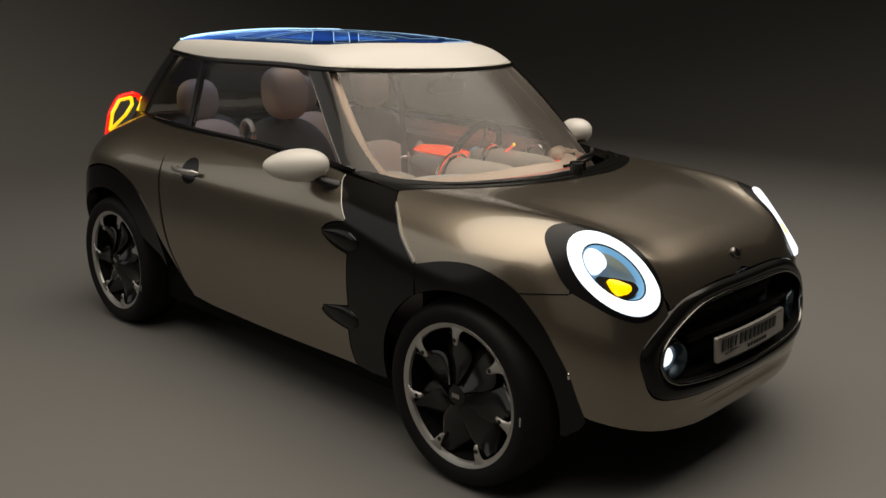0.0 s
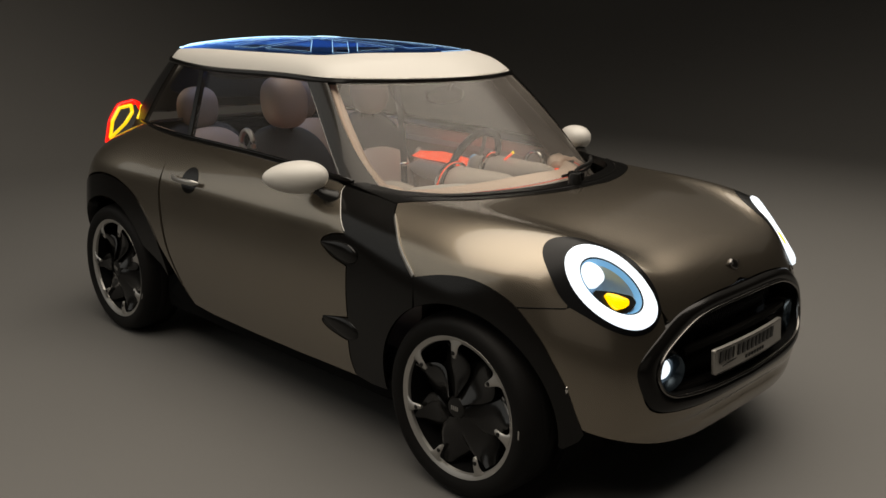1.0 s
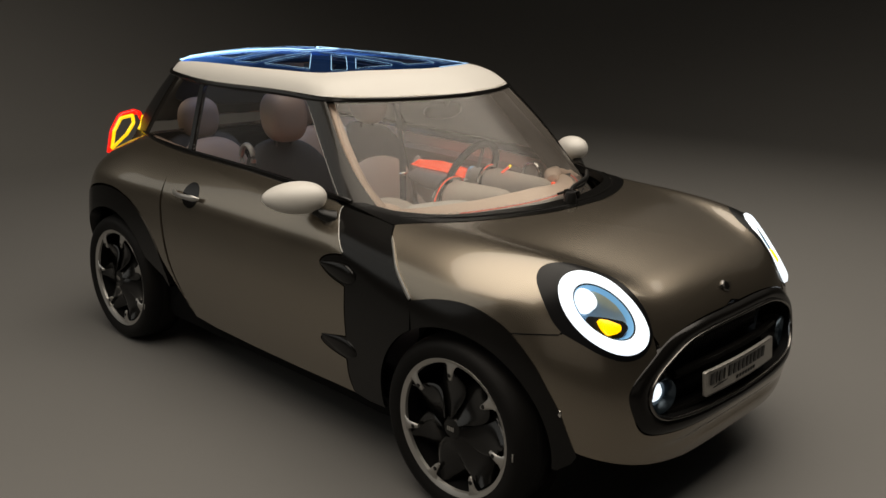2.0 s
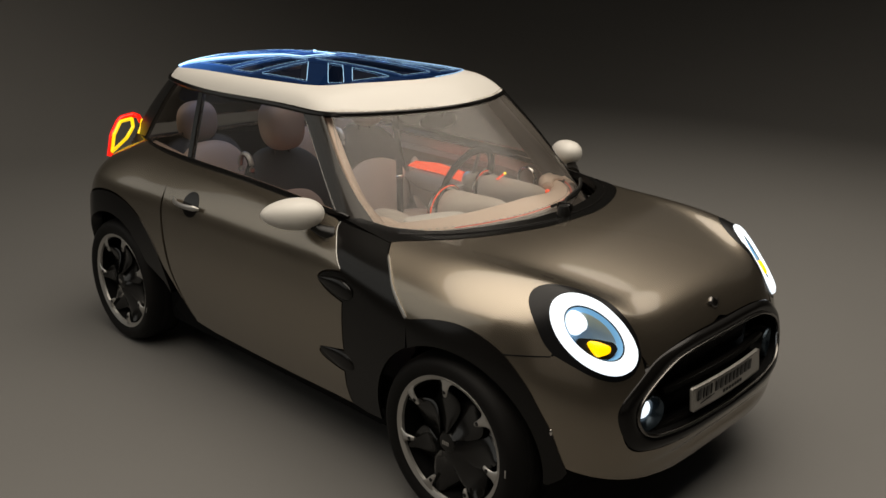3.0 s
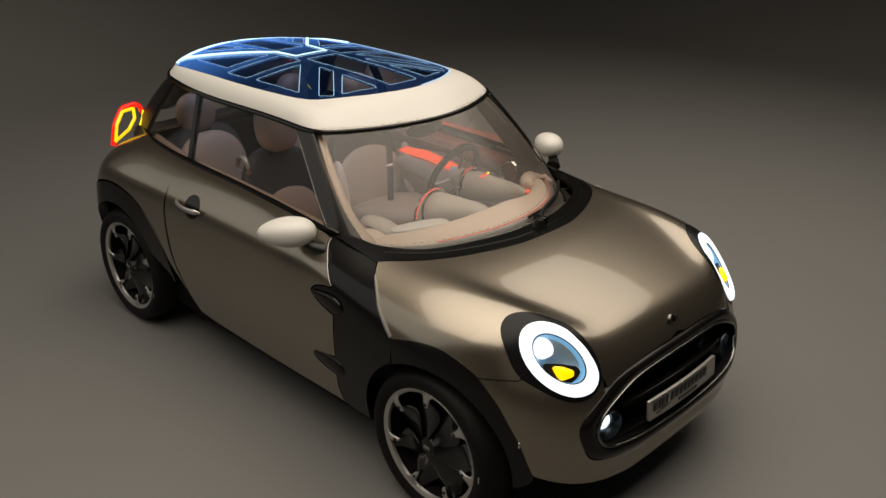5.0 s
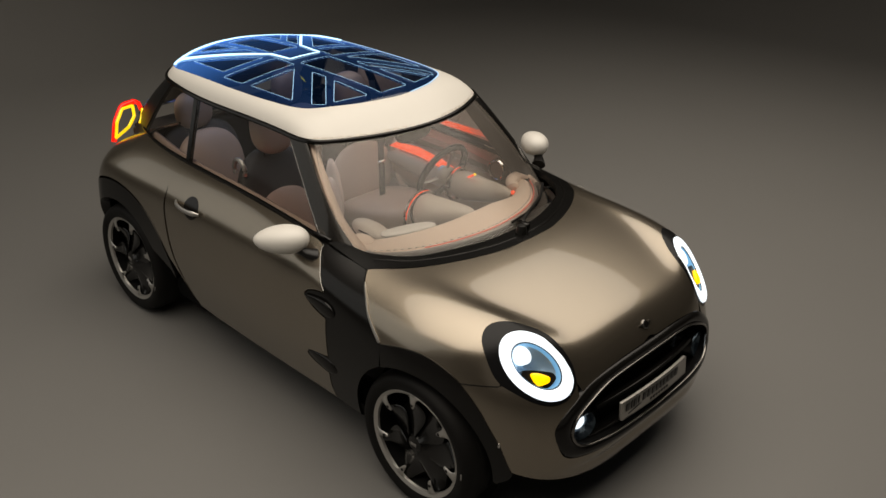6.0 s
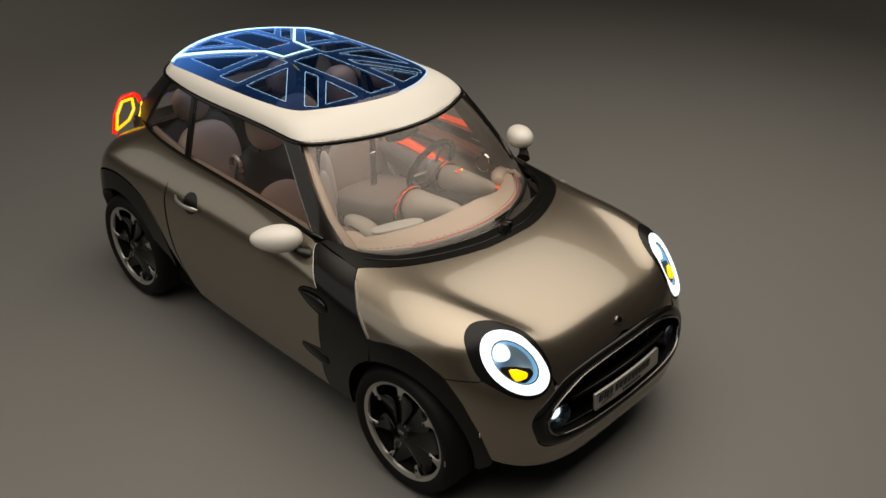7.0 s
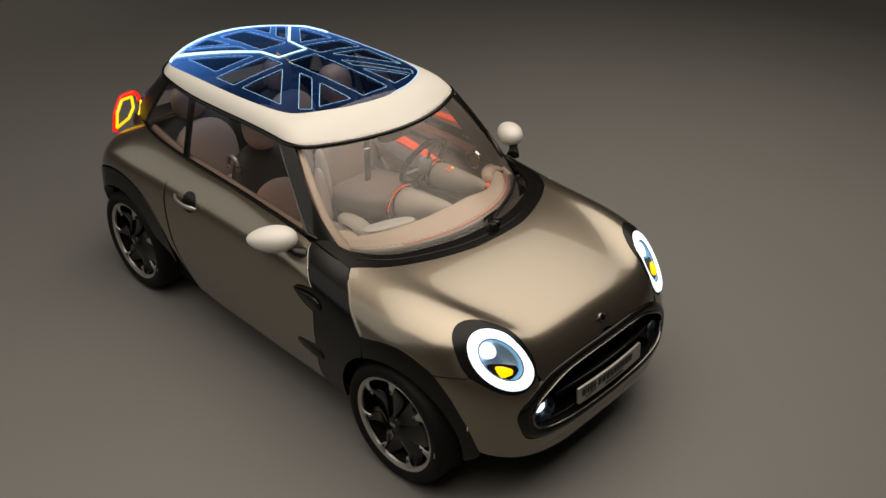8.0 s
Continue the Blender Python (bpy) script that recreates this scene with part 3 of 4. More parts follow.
away = (glass_loop - (-0.42, 0, 0)) * (1, 1.35, 0)
away /= np.linalg.norm(away, axis=1)[:, None]
level = glass_loop + away * 2.0
level[:, 2] = ROOF_EDGE(np.clip(glass_loop[:, 0] * 1.1 + 0.02, -1.25, 0.36))
edge_loop = np.array([cast(cabin, level[i:i + 1], -away[i], 2.0, 400)[0] for i in range(len(level))])
rows = [roof_place(glass_loop + (edge_loop * (1, 1, 0) - glass_loop) * k) for k in np.linspace(0, 0.96, 13)] + [edge_loop]
v, f, _ = lofted(rows, True, False)
n = slope(cabin, v)
lowest = rows[-1] - 0.004 * slope(cabin, rows[-1])
m = len(rows[0])
at = len(v)
v2 = np.vstack([v, rows[-1], lowest])
f += [(at + k, at + m + k, at + m + (k + 1) % m, at + (k + 1) % m) for k in range(m)]
roof = part("roof", (v2, f, np.vstack([n, np.zeros((2 * m, 3))])), WHITE, car, "cream white roof frame round a glass panel")
along = slope(cabin, rows[-1])
fall = np.array((0, 0, -1.0)) + along * along[:, 2:]
seal = rows[-1] - 0.004 * along + 0.010 * fall / np.linalg.norm(fall, axis=1)[:, None]
part("roof_seal", tube(seal, 0.0125, True, 8), BLACK, roof, "black seal under the roof edge")

FLAG = -0.53
PANES = {
    "side": [(-0.392, -0.438), (-0.089, -0.426), (-0.394, -0.176)],
    "slot": [(-0.29, -0.146), (-0.191, -0.144), (0.069, -0.358), (0.016, -0.398)],
    "nose": [(-0.119, -0.151), (0.124, -0.155), (0.078, -0.32)],
}
pane_outlines = []
for pts in PANES.values():
    for sx in (1, -1):
        for sy in (1, -1):
            q = [((x - FLAG) * (1 if sx > 0 else -0.94) + FLAG, y * sy * (1 if sx > 0 else 0.94)) for x, y in pts]
            pane_outlines.append(q)
pane_outlines.append([(-0.45, -0.095), (0.134, -0.088), (0.134, 0.088), (-0.45, 0.095)])
pane_outlines.append([(-0.70, -0.09), (-1.10, -0.085), (-1.10, 0.085), (-0.70, 0.09)])
pane_outlines += [[(-0.60, s * 0.452), (-0.45, s * 0.446), (-0.45, s * 0.13), (-0.60, s * 0.13)] for s in (-1, 1)]
pane_loops = []
for q in pane_outlines:
    area = sum(a[0] * b[1] - a[1] * b[0] for a, b in zip(q, q[1:] + q[:1]))
    q = q if area > 0 else q[::-1]
    pane_loops.append(np.array([(x, y, 0.0) for x, y in rounded(q, 0.014)]))
OVERHEAD = (0.0, 0.0, -1.0)
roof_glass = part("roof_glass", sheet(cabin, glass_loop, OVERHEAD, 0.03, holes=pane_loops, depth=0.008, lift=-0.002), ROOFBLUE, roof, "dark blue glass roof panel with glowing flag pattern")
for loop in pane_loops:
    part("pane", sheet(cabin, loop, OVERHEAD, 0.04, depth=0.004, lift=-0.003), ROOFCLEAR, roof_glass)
    part("light_line", tube(roof_place(dense(loop[:, :2], 0.03) @ np.eye(2, 3), 0.0008), 0.0010, True, 6, (1.0, 0.3)), LINEGLOW, roof_glass, "thin glowing pale blue outline")
bar = [(-1.065, -0.415), (-0.675, -0.109), (-0.534, -0.094), (-0.540, 0.107), (-0.715, 0.125), (-1.05, 0.41)]
bar = dense(np.array(bar), 0.03)
bar = bar[: np.argmax(bar[:, 1])]
bar_r = np.interp(np.arange(len(bar)) / len(bar), [0, 0.3, 0.45, 1], [0.027, 0.014, 0.008, 0.008])
part("light_bar", tube(roof_place(bar @ np.eye(2, 3), 0.002), bar_r, False, 6, (1.0, 0.16)), BARGLOW, roof_glass, "broad glowing blue-white light bar")
tail_rim = glass_loop[(glass_loop[:, 0] < -0.78) & (np.abs(glass_loop[:, 1]) < 0.52)]
tail_rim = tail_rim[np.argsort(np.arctan2(tail_rim[:, 1], -0.6 - tail_rim[:, 0]))]
tail_rim = tail_rim[tail_rim[:, 1] > -0.47]
part("light_rim", tube(roof_place(tail_rim * (0.995, 0.99, 1), 0.003), 0.0075, False, 6, (1.0, 0.5)), BARGLOW, roof_glass, "glowing white-blue rear rim of the glass panel")
far_rim = glass_loop[(glass_loop[:, 1] > 0.05) & (glass_loop[:, 0] > -0.85)]
far_rim = far_rim[np.argsort(far_rim[:, 0] + 4 * np.clip(0.4 - far_rim[:, 1], 0, 1))]
part("light_rim", tube(roof_place(far_rim * (0.995, 0.995, 1), 0.002), 0.003, False, 6, (1.0, 0.4)), PALEGLOW, roof_glass, "thin glowing edge of the glass panel")

# windscreen
BACKWARD = unit((-0.8, 0.0, -0.6))
screen_half = np.vstack([
    bend([(0.345, 0.0, 1.262), (0.33, -0.12, 1.262), (0.285, -0.324, 1.262), (0.212, -0.475, 1.262), (0.150, -0.545, 1.255)]),
    bend([(0.165, -0.537, 1.24), (0.274, -0.588, 1.129), (0.392, -0.622, 1.016), (0.487, -0.638, 0.928), (0.560, -0.638, 0.868), (0.665, -0.585, 0.848), (0.758, -0.484, 0.846), (0.838, -0.345, 0.854), (0.890, -0.162, 0.864), (0.905, 0.0, 0.867)])])
screen = part("windscreen", sheet(cabin, both_sides(screen_half), BACKWARD, 0.03, depth=0.006), SCREEN, car, "clear windscreen with milky reflections")
part("windscreen_seal", tube(cast(cabin, screen_half[40:] - 2 * BACKWARD, BACKWARD, 3.0, 600), 0.007, False, 6), BLACK, screen)
part("windscreen_seal", mirrored(tube(cast(cabin, screen_half[21:] - 2 * BACKWARD, BACKWARD, 3.0, 600), 0.007, False, 6)), BLACK, screen)

# black printed edge of the glass along the far pillar
edge_out = bend([(0.195, -0.552, 1.210), (0.274, -0.588, 1.129), (0.392, -0.622, 1.016), (0.487, -0.638, 0.928)])
edge_in = edge_out[::-1] + (0.0, 0.085, 0.0)
part("printed_edge", mirrored(sheet(cabin, np.vstack([edge_out, edge_in]), BACKWARD, 0.02, depth=0.002, lift=0.004)), BLACK, screen, "black printed edge of the windscreen")

# cowl between bonnet and windscreen
cowl_out = np.vstack([bend(COWL), [(0.46, -0.69, 0.913)], bend([(0.487, -0.655, 0.92), (0.560, -0.640, 0.9), (0.656, -0.612, 0.9), (0.777, -0.507, 0.9), (0.848, -0.350, 0.9), (0.899, -0.16, 0.9), (0.908, 0.0, 0.9)])])
cowl_half = sheet(body, cowl_out, OVERHEAD, 0.025, depth=0.03, lift=0.002)
cowl = part("cowl", whole(cowl_half), COWLBLACK, car, "semi-gloss black cowl below the windscreen")

ridge = np.array([(0.965, 0.0, 1.2), (0.950, -0.18, 1.2), (0.888, -0.38, 1.2), (0.800, -0.54, 1.2), (0.690, -0.64, 1.2)])
ridge = cast(body, both_sides(bend(ridge))[:41], np.array([0.0, 0.0, -1.0]), 0.8, 300)
ridge = np.vstack([ridge[20:0:-1] * (1, 1, 1), ridge[:1], ridge[1:21] * (1, -1, 1)]) + (0, 0, 0.002)
part("cowl_ridge", tube(ridge, 0.006, False, 8, (1.0, 0.7)), BLACK, cowl, "gloss black ridge along the cowl")

# side windows and pillars
win_front = [(0.400, 0.938), (0.30, 1.035), (0.17, 1.16), (0.062, 1.262)]
win_door = np.vstack([bend([(-0.610, 0.968), (-0.175, 0.962), (0.13, 0.952), (0.400, 0.938)]), bend(win_front)[1:], bend([(0.062, 1.262), (-0.3, 1.262), (-0.662, 1.255)])[1:]])
win_rear = np.vstack([bend([(-1.135, 0.985), (-0.9, 0.978), (-0.645, 0.970)]), [(-0.70, 1.255)], bend([(-0.70, 1.255), (-0.85, 1.258), (-0.965, 1.262)]), bend([(-0.985, 1.255), (-1.06, 1.13), (-1.135, 0.985)])[:-1]])
for outline, name in ((win_door, "side_window"), (win_rear, "quarter_window")):
    pair(name, sheet(cabin, side_line(outline, -0.65), SIDEWAYS, 0.04, depth=0.004, lift=-0.004), TINTED, car, "lightly tinted side window")
b_pillar = [(-0.612, 0.966), (-0.664, 1.262), (-0.696, 1.262), (-0.643, 0.968)]
pair("b_pillar", sheet(cabin, side_line(b_pillar, -0.65), SIDEWAYS, 0.04, depth=0.02), BLACK, car, "slim gloss black pillar")
c_pillar = np.vstack([bend([(-0.945, 1.28), (-1.045, 1.13), (-1.13, 0.975)]), [(-1.12, 0.93), (-1.36, 0.90)], bend([(-1.345, 0.96), (-1.18, 1.16), (-1.025, 1.29)])])
pair("c_pillar", sheet(cabin, side_line(c_pillar, -0.6), unit((0.35, 0.93, 0)), 0.03, depth=0.02), SATIN, car, "satin black rear pillar")
a_low = bend([(0.400, -0.70, 0.93), (0.30, -0.66, 1.035), (0.17, -0.61, 1.16), (0.062, -0.57, 1.27)])
a_high = bend([(0.135, -0.530, 1.27), (0.172, -0.532, 1.24), (0.288, -0.578, 1.129), (0.415, -0.608, 1.016), (0.545, -0.612, 0.905)])
a_inner = bend([(0.13, -0.515, 1.235), (0.22, -0.545, 1.14), (0.33, -0.580, 1.03), (0.42, -0.600, 0.945), (0.52, -0.595, 0.865), (0.58, -0.58, 0.80)])
trim_shape = tube(a_inner, np.linspace(0.030, 0.052, len(a_inner)), False, 10)
# same lining twice; the near one is pale to stand in for reflected sheen
part("pillar_trim", trim_shape, TAN, car, "tan windscreen pillar lining, pale also for the milky reflection there")
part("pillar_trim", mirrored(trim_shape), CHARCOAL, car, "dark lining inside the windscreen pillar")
pair("a_pillar", sheet(cabin, np.vstack([a_low, a_high]), unit((-0.5, 0.85, 0.0)), 0.02, depth=0.03, lift=0.001), PILLAR, car, "gloss black windscreen pillar")
belt_line = cast(cabin, side_line(bend([(0.46, 0.922), (0.400, 0.932), (0.13, 0.949), (-0.175, 0.960), (-0.645, 0.970), (-0.9, 0.978), (-1.16, 0.985)]), -2.0), np.array([0.0, 1.0, 0.0]), 2.0, 400)
pair("belt_trim", tube(belt_line, 0.011, False, 8, (0.7, 1.0)), BLACK, car, "black trim along the window base")
trim_line = cast(cabin, side_line(bend(win_front), -2.0), np.array([0.0, 1.0, 0.0]), 2.0, 400)
pair("window_trim", tube(trim_line, 0.0018, False, 6), DARKCHROME, car, "thin bright strip along the pillar")
ledge = np.array([(0.72, -0.70, 0.9), (0.70, -0.62, 0.9), (0.52, -0.655, 0.9), (0.40, -0.672, 0.9), (-0.64, -0.672, 0.9), (-0.64, -0.77, 0.9), (0.1, -0.775, 0.9), (0.5, -0.79, 0.9), (0.66, -0.77, 0.9)])
pair("window_ledge", sheet(body, ledge, OVERHEAD, 0.03, depth=0.02, lift=-0.010), BLACK, car)
rear_half = np.array([(-1.2, 0.0, 1.27), (-1.19, -0.25, 1.27), (-1.13, -0.40, 1.27), (-1.34, -0.52, 0.98), (-1.40, -0.3, 0.97), (-1.41, 0.0, 0.97)])
part("rear_window", sheet(cabin, both_sides(rear_half), unit((1, 0, -0.4)), 0.05, depth=0.006), SMOKED, car, "dark tinted rear window")
deck = np.array([(-1.10, 0.0, 0.98), (-1.10, -0.62, 0.98), (-1.30, -0.61, 0.97), (-1.42, -0.54, 0.93), (-1.46, 0, 0.93)])
deck_half = sheet(body, deck, OVERHEAD, 0.04)
part("rear_deck", joined(deck_half, mirrored(deck_half)), PAINT, car)


# ---- wheels ----
def make_wheel():
    """A wheel whose outer face looks along -y, its axle at the origin."""
    wheel = new("wheel")
    wheel.parent = car
    tagged(wheel, "dark alloy wheel with seven silver tabs and a low tyre")
    tyre = [(0.236, -0.005), (0.248, -0.012), (0.27, -0.018), (0.288, -0.010), (0.299, 0.008), (0.305, 0.03), (0.3075, 0.06), (0.305, 0.062), (0.3075, 0.066), (0.3075, 0.10), (0.305, 0.102), (0.3075, 0.106), (0.3075, 0.14), (0.305, 0.17), (0.295, 0.19), (0.27, 0.20), (0.23, 0.19)]
    tyre_part = part("tyre", lathe(tyre, 72), RUBBER, wheel, "black low-profile tyre")
    part("tyre_mark", block((0.270, -0.0185, 0.004), (0.0025, 0.001, 0.014), 0.0008), ALLOY, tyre_part)
    rim = [(0.2175, 0.012), (0.220, 0.002), (0.229, -0.003), (0.236, -0.006), (0.240, -0.001), (0.241, 0.01)]
    part("rim", lathe(rim, 72), ALLOY, wheel, "brushed silver rim ring")
    part("barrel", lathe([(0.0, 0.09), (0.12, 0.095), (0.205, 0.10), (0.214, 0.05), (0.225, 0.010)], 48), DARK, wheel)
    disc = [(0.06, 0.07), (0.155, 0.07), (0.155, 0.085), (0.06, 0.085)]
    part("brake_disc", lathe(disc, 48), SATIN, wheel)
    for k in range(7):
        base = radians(92 + k * 360 / 7)
        # silver tab with a bolt
        tab = []
        for r, w, y in ((0.224, 0.060, 0.004), (0.212, 0.030, 0.0), (0.198, 0.022, -0.002), (0.184, 0.018, -0.001), (0.172, 0.015, 0.001), (0.164, 0.009, 0.004)):
            c, q = np.array([math.cos(base), math.sin(base)]), np.array([-math.sin(base), math.cos(base)])
            ring = []
            for a in np.linspace(0, 2 * math.pi, 10, endpoint=False):
                o = c * r + q * (0.5 * w * 2 * math.cos(a) * 0.6 + 0.012 * (0.224 - r) * 10)
                ring.append((o[0], y + 0.006 * math.sin(a), o[1]))
            tab.append(ring)
        part("tab", lofted(tab), ALLOY, wheel)
        c = (0.183 * math.cos(base) - 0.006 * math.sin(base), -0.006, 0.183 * math.sin(base) + 0.006 * math.cos(base))
        bolt = lathe([(0.0, -0.003), (0.004, -0.003), (0.0075, -0.001), (0.0075, 0.004)], 12)
        part("bolt", moved(bolt, Matrix.Translation(c)), SATIN, wheel)
        # dark turbine blade
        blade = []
        for u in np.linspace(0, 1, 12):
            r = 0.035 + 0.175 * u
            a = base + 0.36 - 0.30 * u + 0.18 * u * u
            w = 0.012 + 0.058 * math.sin(math.pi * min(1, u * 0.9 + 0.08)) ** 1.3
            c, q = np.array([math.cos(a), math.sin(a)]), np.array([-math.sin(a), math.cos(a)])
            y0 = 0.012 + 0.030 * math.sin(math.pi * u) + 0.01 * u
            ring = []
            for b in np.linspace(0, 2 * math.pi, 14, endpoint=False):
                o = c * r + q * w * math.cos(b)
                ring.append((o[0], y0 + 0.016 * math.cos(b) - 0.016 * math.sin(b) * math.sin(math.pi * (0.1 + 0.85 * u)) ** 0.5, o[1]))
            blade.append(ring)
        part("blade", lofted(blade), BLADE, wheel, "gloss black turbine blade")
    part("hub_cap", lathe([(0.0, -0.006), (0.02, -0.005), (0.034, 0.0), (0.04, 0.012), (0.04, 0.04)], 32), SATIN, wheel)
    for k in range(4):
        part("hub_mark", block((-0.012 + 0.008 * k, -0.007, 0.0), (0.0025, 0.001, 0.007), 0.0005), ALLOY, wheel)
    return wheel


wheel = make_wheel()
wheel.matrix_basis = pose(FRONT_AXLE, -0.822, HUB)
copy_thing(wheel, pose(REAR_AXLE + 0.012, -0.822, HUB, 0, 18, 0))
copy_thing(wheel, pose(FRONT_AXLE, 0.758, HUB, 0, 0, 180))
copy_thing(wheel, pose(REAR_AXLE, 0.758, HUB, 0, 0, 180))


# ---- headlamps ----
LEAN = radians(132)


def lamp_ring(r0, r1, n0, n1, bulge=0.0, k=8, n=56, centre=(0.0, 0.0), flat=(0.645, 0.645)):
    """Rings of an oval that leans back over the wing; flat: its short axis to its long one at both ends."""
    rows = []
    for u in np.linspace(0, 1, k):
        r, h = r0 + (r1 - r0) * u, 0.010 + n0 + (n1 - n0) * u + bulge * math.sin(math.pi * u)
        q = flat[0] + (flat[1] - flat[0]) * u
        ca, sa = math.cos(LEAN), math.sin(LEAN)
        rows.append([lamp_place(centre[0] + r * (ca * math.cos(a) - sa * q * math.sin(a)), centre[1] + r * (sa * math.cos(a) + ca * q * math.sin(a)), h) for a in np.linspace(0, 2 * math.pi, n, endpoint=False)])
    return lofted(rows, True, False)


house_line = np.vstack([HOUSE_UP, HOUSE_LOW[1:-1]])
hole = lamp_ring(0.150, 0.150, -0.010, 0, 0, 1)[0]
housing = sheet(body, house_line, -HEAD_N, 0.018, holes=[hole], depth=0.03, lift=0.001)
shapes = [
    ("light_ring", joined(lamp_ring(0.164, 0.112, 0.004, 0.002, 0.014, flat=(0.65, 0.62)), lamp_ring(0.164, 0.165, 0.004, -0.03, 0, 3, flat=(0.65, 0.65))), WHITEGLOW, "glowing white daytime light ring"),
    ("shadow_gap", lamp_ring(0.1135, 0.1085, 0.006, 0.003, 0.002, 4, flat=(0.62, 0.62)), LAMPBLACK, ""),
    ("inner_bezel", lamp_ring(0.109, 0.097, 0.003, -0.018, 0.002, flat=(0.62, 0.62)), BEZELGLOW, "pale blue bezel, emission added for the ring's reflected light"),
    ("bowl", lamp_ring(0.108, 0.001, -0.012, -0.055, -0.015, 10, flat=(0.62, 0.62)), LAMPBLUE, "reflector bowl with the ring's blue light put into its colour"),
    ("projector", joined(lamp_ring(0.040, 0.0005, -0.004, 0.002, 0.003, 6, 32, (-0.045, 0.050), (0.8, 0.8)), lamp_ring(0.040, 0.041, -0.004, -0.04, 0, 3, 32, (-0.045, 0.050), (0.8, 0.8))), WHITEGLOW, "round white projector lamp"),
]
amber = [lamp_place(*q) for q in rounded([(-0.034, -0.020), (0.002, -0.028), (0.042, -0.050), (0.034, -0.070), (-0.010, -0.076), (-0.024, -0.056)], 0.014)]
amber = np.array(amber) + 0.020 * HEAD_N
amber_shape = lofted([np.array(amber) - 0.012 * HEAD_N, np.array(amber), np.array(amber) * 0.75 + 0.25 * np.mean(amber, 0) + 0.004 * HEAD_N])
shelf_line = np.array([lamp_place(*q) for q in rounded([(-0.064, -0.004), (0.0, -0.016), (0.062, -0.036), (0.072, -0.058), (0.035, -0.088), (-0.02, -0.090), (-0.068, -0.058)], 0.018)])
shelf_shape = lofted([shelf_line - 0.03 * HEAD_N, shelf_line + 0.008 * HEAD_N])
for s in (1, -1):
    keep = (lambda m: m) if s > 0 else mirrored
    lamp = part("headlamp", keep(housing), LAMPBLACK, car, "round headlamp in a gloss black surround")
    for name, m, mat, label in shapes:
        part(name, keep(m), mat, lamp, label)
    part("indicator_shelf", keep(shelf_shape), SATIN, lamp)
    part("indicator", keep(amber_shape), AMBERGLOW, lamp, "glowing amber indicator")

# ---- grille ----
INNER = [(0.0, 0.632), (-0.20, 0.631), (-0.32, 0.620), (-0.421, 0.584), (-0.486, 0.541), (-0.513, 0.490), (-0.500, 0.440), (-0.458, 0.412), (-0.40, 0.402), (-0.24, 0.390), (0.0, 0.380)]
outer = both_sides(np.array([(1.6, y, z) for y, z in bend(GRILLE)]))
inner = both_sides(np.array([(1.6, y, z) for y, z in bend(INNER)]))
ONTO = np.array([-1.0, 0.0, 0.0])


def nose_place(p, lift=0.0):
    p = np.asarray(p, float).copy()
    p[:, 0] = 2.2
    q = cast(body, p, ONTO, 1.2, 300)
    return q + lift * slope(body, q) if lift else q


rows = [nose_place(outer, 0.001) - (0.02, 0, 0), nose_place(outer, 0.001)] + [nose_place(outer + (inner - outer) * u, 0.001 + 0.010 * math.sin(math.pi * u)) for u in np.linspace(0.1, 1, 7)]
surround = part("grille_surround", lofted(rows, True, False), BLACK, car, "gloss black grille surround with a chrome inner ring")
mouth = rows[-1]
part("chrome_ring", tube(mouth + (0.002, 0, 0), 0.008, True, 8, (1.0, 0.8)), DARKCHROME, surround, "satin chrome ring")
middle = np.array([1.56, 0.0, 0.50])
cavity = [mouth, mouth - (0.04, 0, 0), (mouth - (0.08, 0, 0) - middle) * (1, 0.96, 0.93) + middle, (mouth - middle) * (0, 0.02, 0.02) + middle]
part("grille_recess", lofted(cavity, True, False), DARK, surround)
# mesh of slim diagonal bars above the bar that carries the plate
mesh_bits = []
for k in range(-22, 23):
    for lean in (-1, 1):
        y0 = k * 0.016
        a, b = np.array([0, y0, 0.535]), np.array([0, y0 + lean * 0.05, 0.618])
        if abs(a[1]) < 0.34 and abs(b[1]) < 0.30:
            a[0], b[0] = 1.625 - 0.12 * a[1] ** 2, 1.612 - 0.12 * b[1] ** 2
            mesh_bits.append(tube([a, b], 0.0022, False, 4))
part("grille_mesh", joined(*mesh_bits), BLACK, surround, "fine black diagonal mesh")
bar_line = [(1.665 - 0.22 * y * y, y, 0.525 - 0.05 * y * y) for y in np.linspace(-0.36, 0.36, 25)]
part("crossbar", tube(bar_line, 0.016, False, 8, (1.0, 0.9)), BLACK, surround)
lower_line = [(1.672 - 0.20 * y * y, y, 0.398) for y in np.linspace(-0.40, 0.40, 25)]
part("lower_bar", tube(lower_line, 0.016, False, 8, (1.0, 0.8)), BLACK, surround)


def plate_row(y, z, out=0.0):
    return (1.702 - 0.16 * y * y - 0.10 * (z - 0.46) + out, y, z)


outline = rounded([(-0.25, 0.424), (0.25, 0.424), (0.25, 0.506), (-0.25, 0.506)], 0.008)
front = np.array([plate_row(y, z, 0.004) for y, z in dense(outline, 0.02)])
plate_rings = [front - (0.012, 0, 0), front, (front - (0, 0, 0.465)) * (1, 0.992, 0.95) + (0.001, 0, 0.465)]
cols = np.linspace(-0.247, 0.247, 25)
face_v = np.array([plate_row(y, z, 0.0045) for z in (0.428, 0.502) for y in cols])
face_f = [(i, i + 1, 26 + i, 25 + i) for i in range(24)]
number_plate = part("name_plate", joined(lofted(plate_rings, True, False), (face_v, face_f, None)), PLATE, car, "silver plate with a dark word row and small second row")
y = -0.228
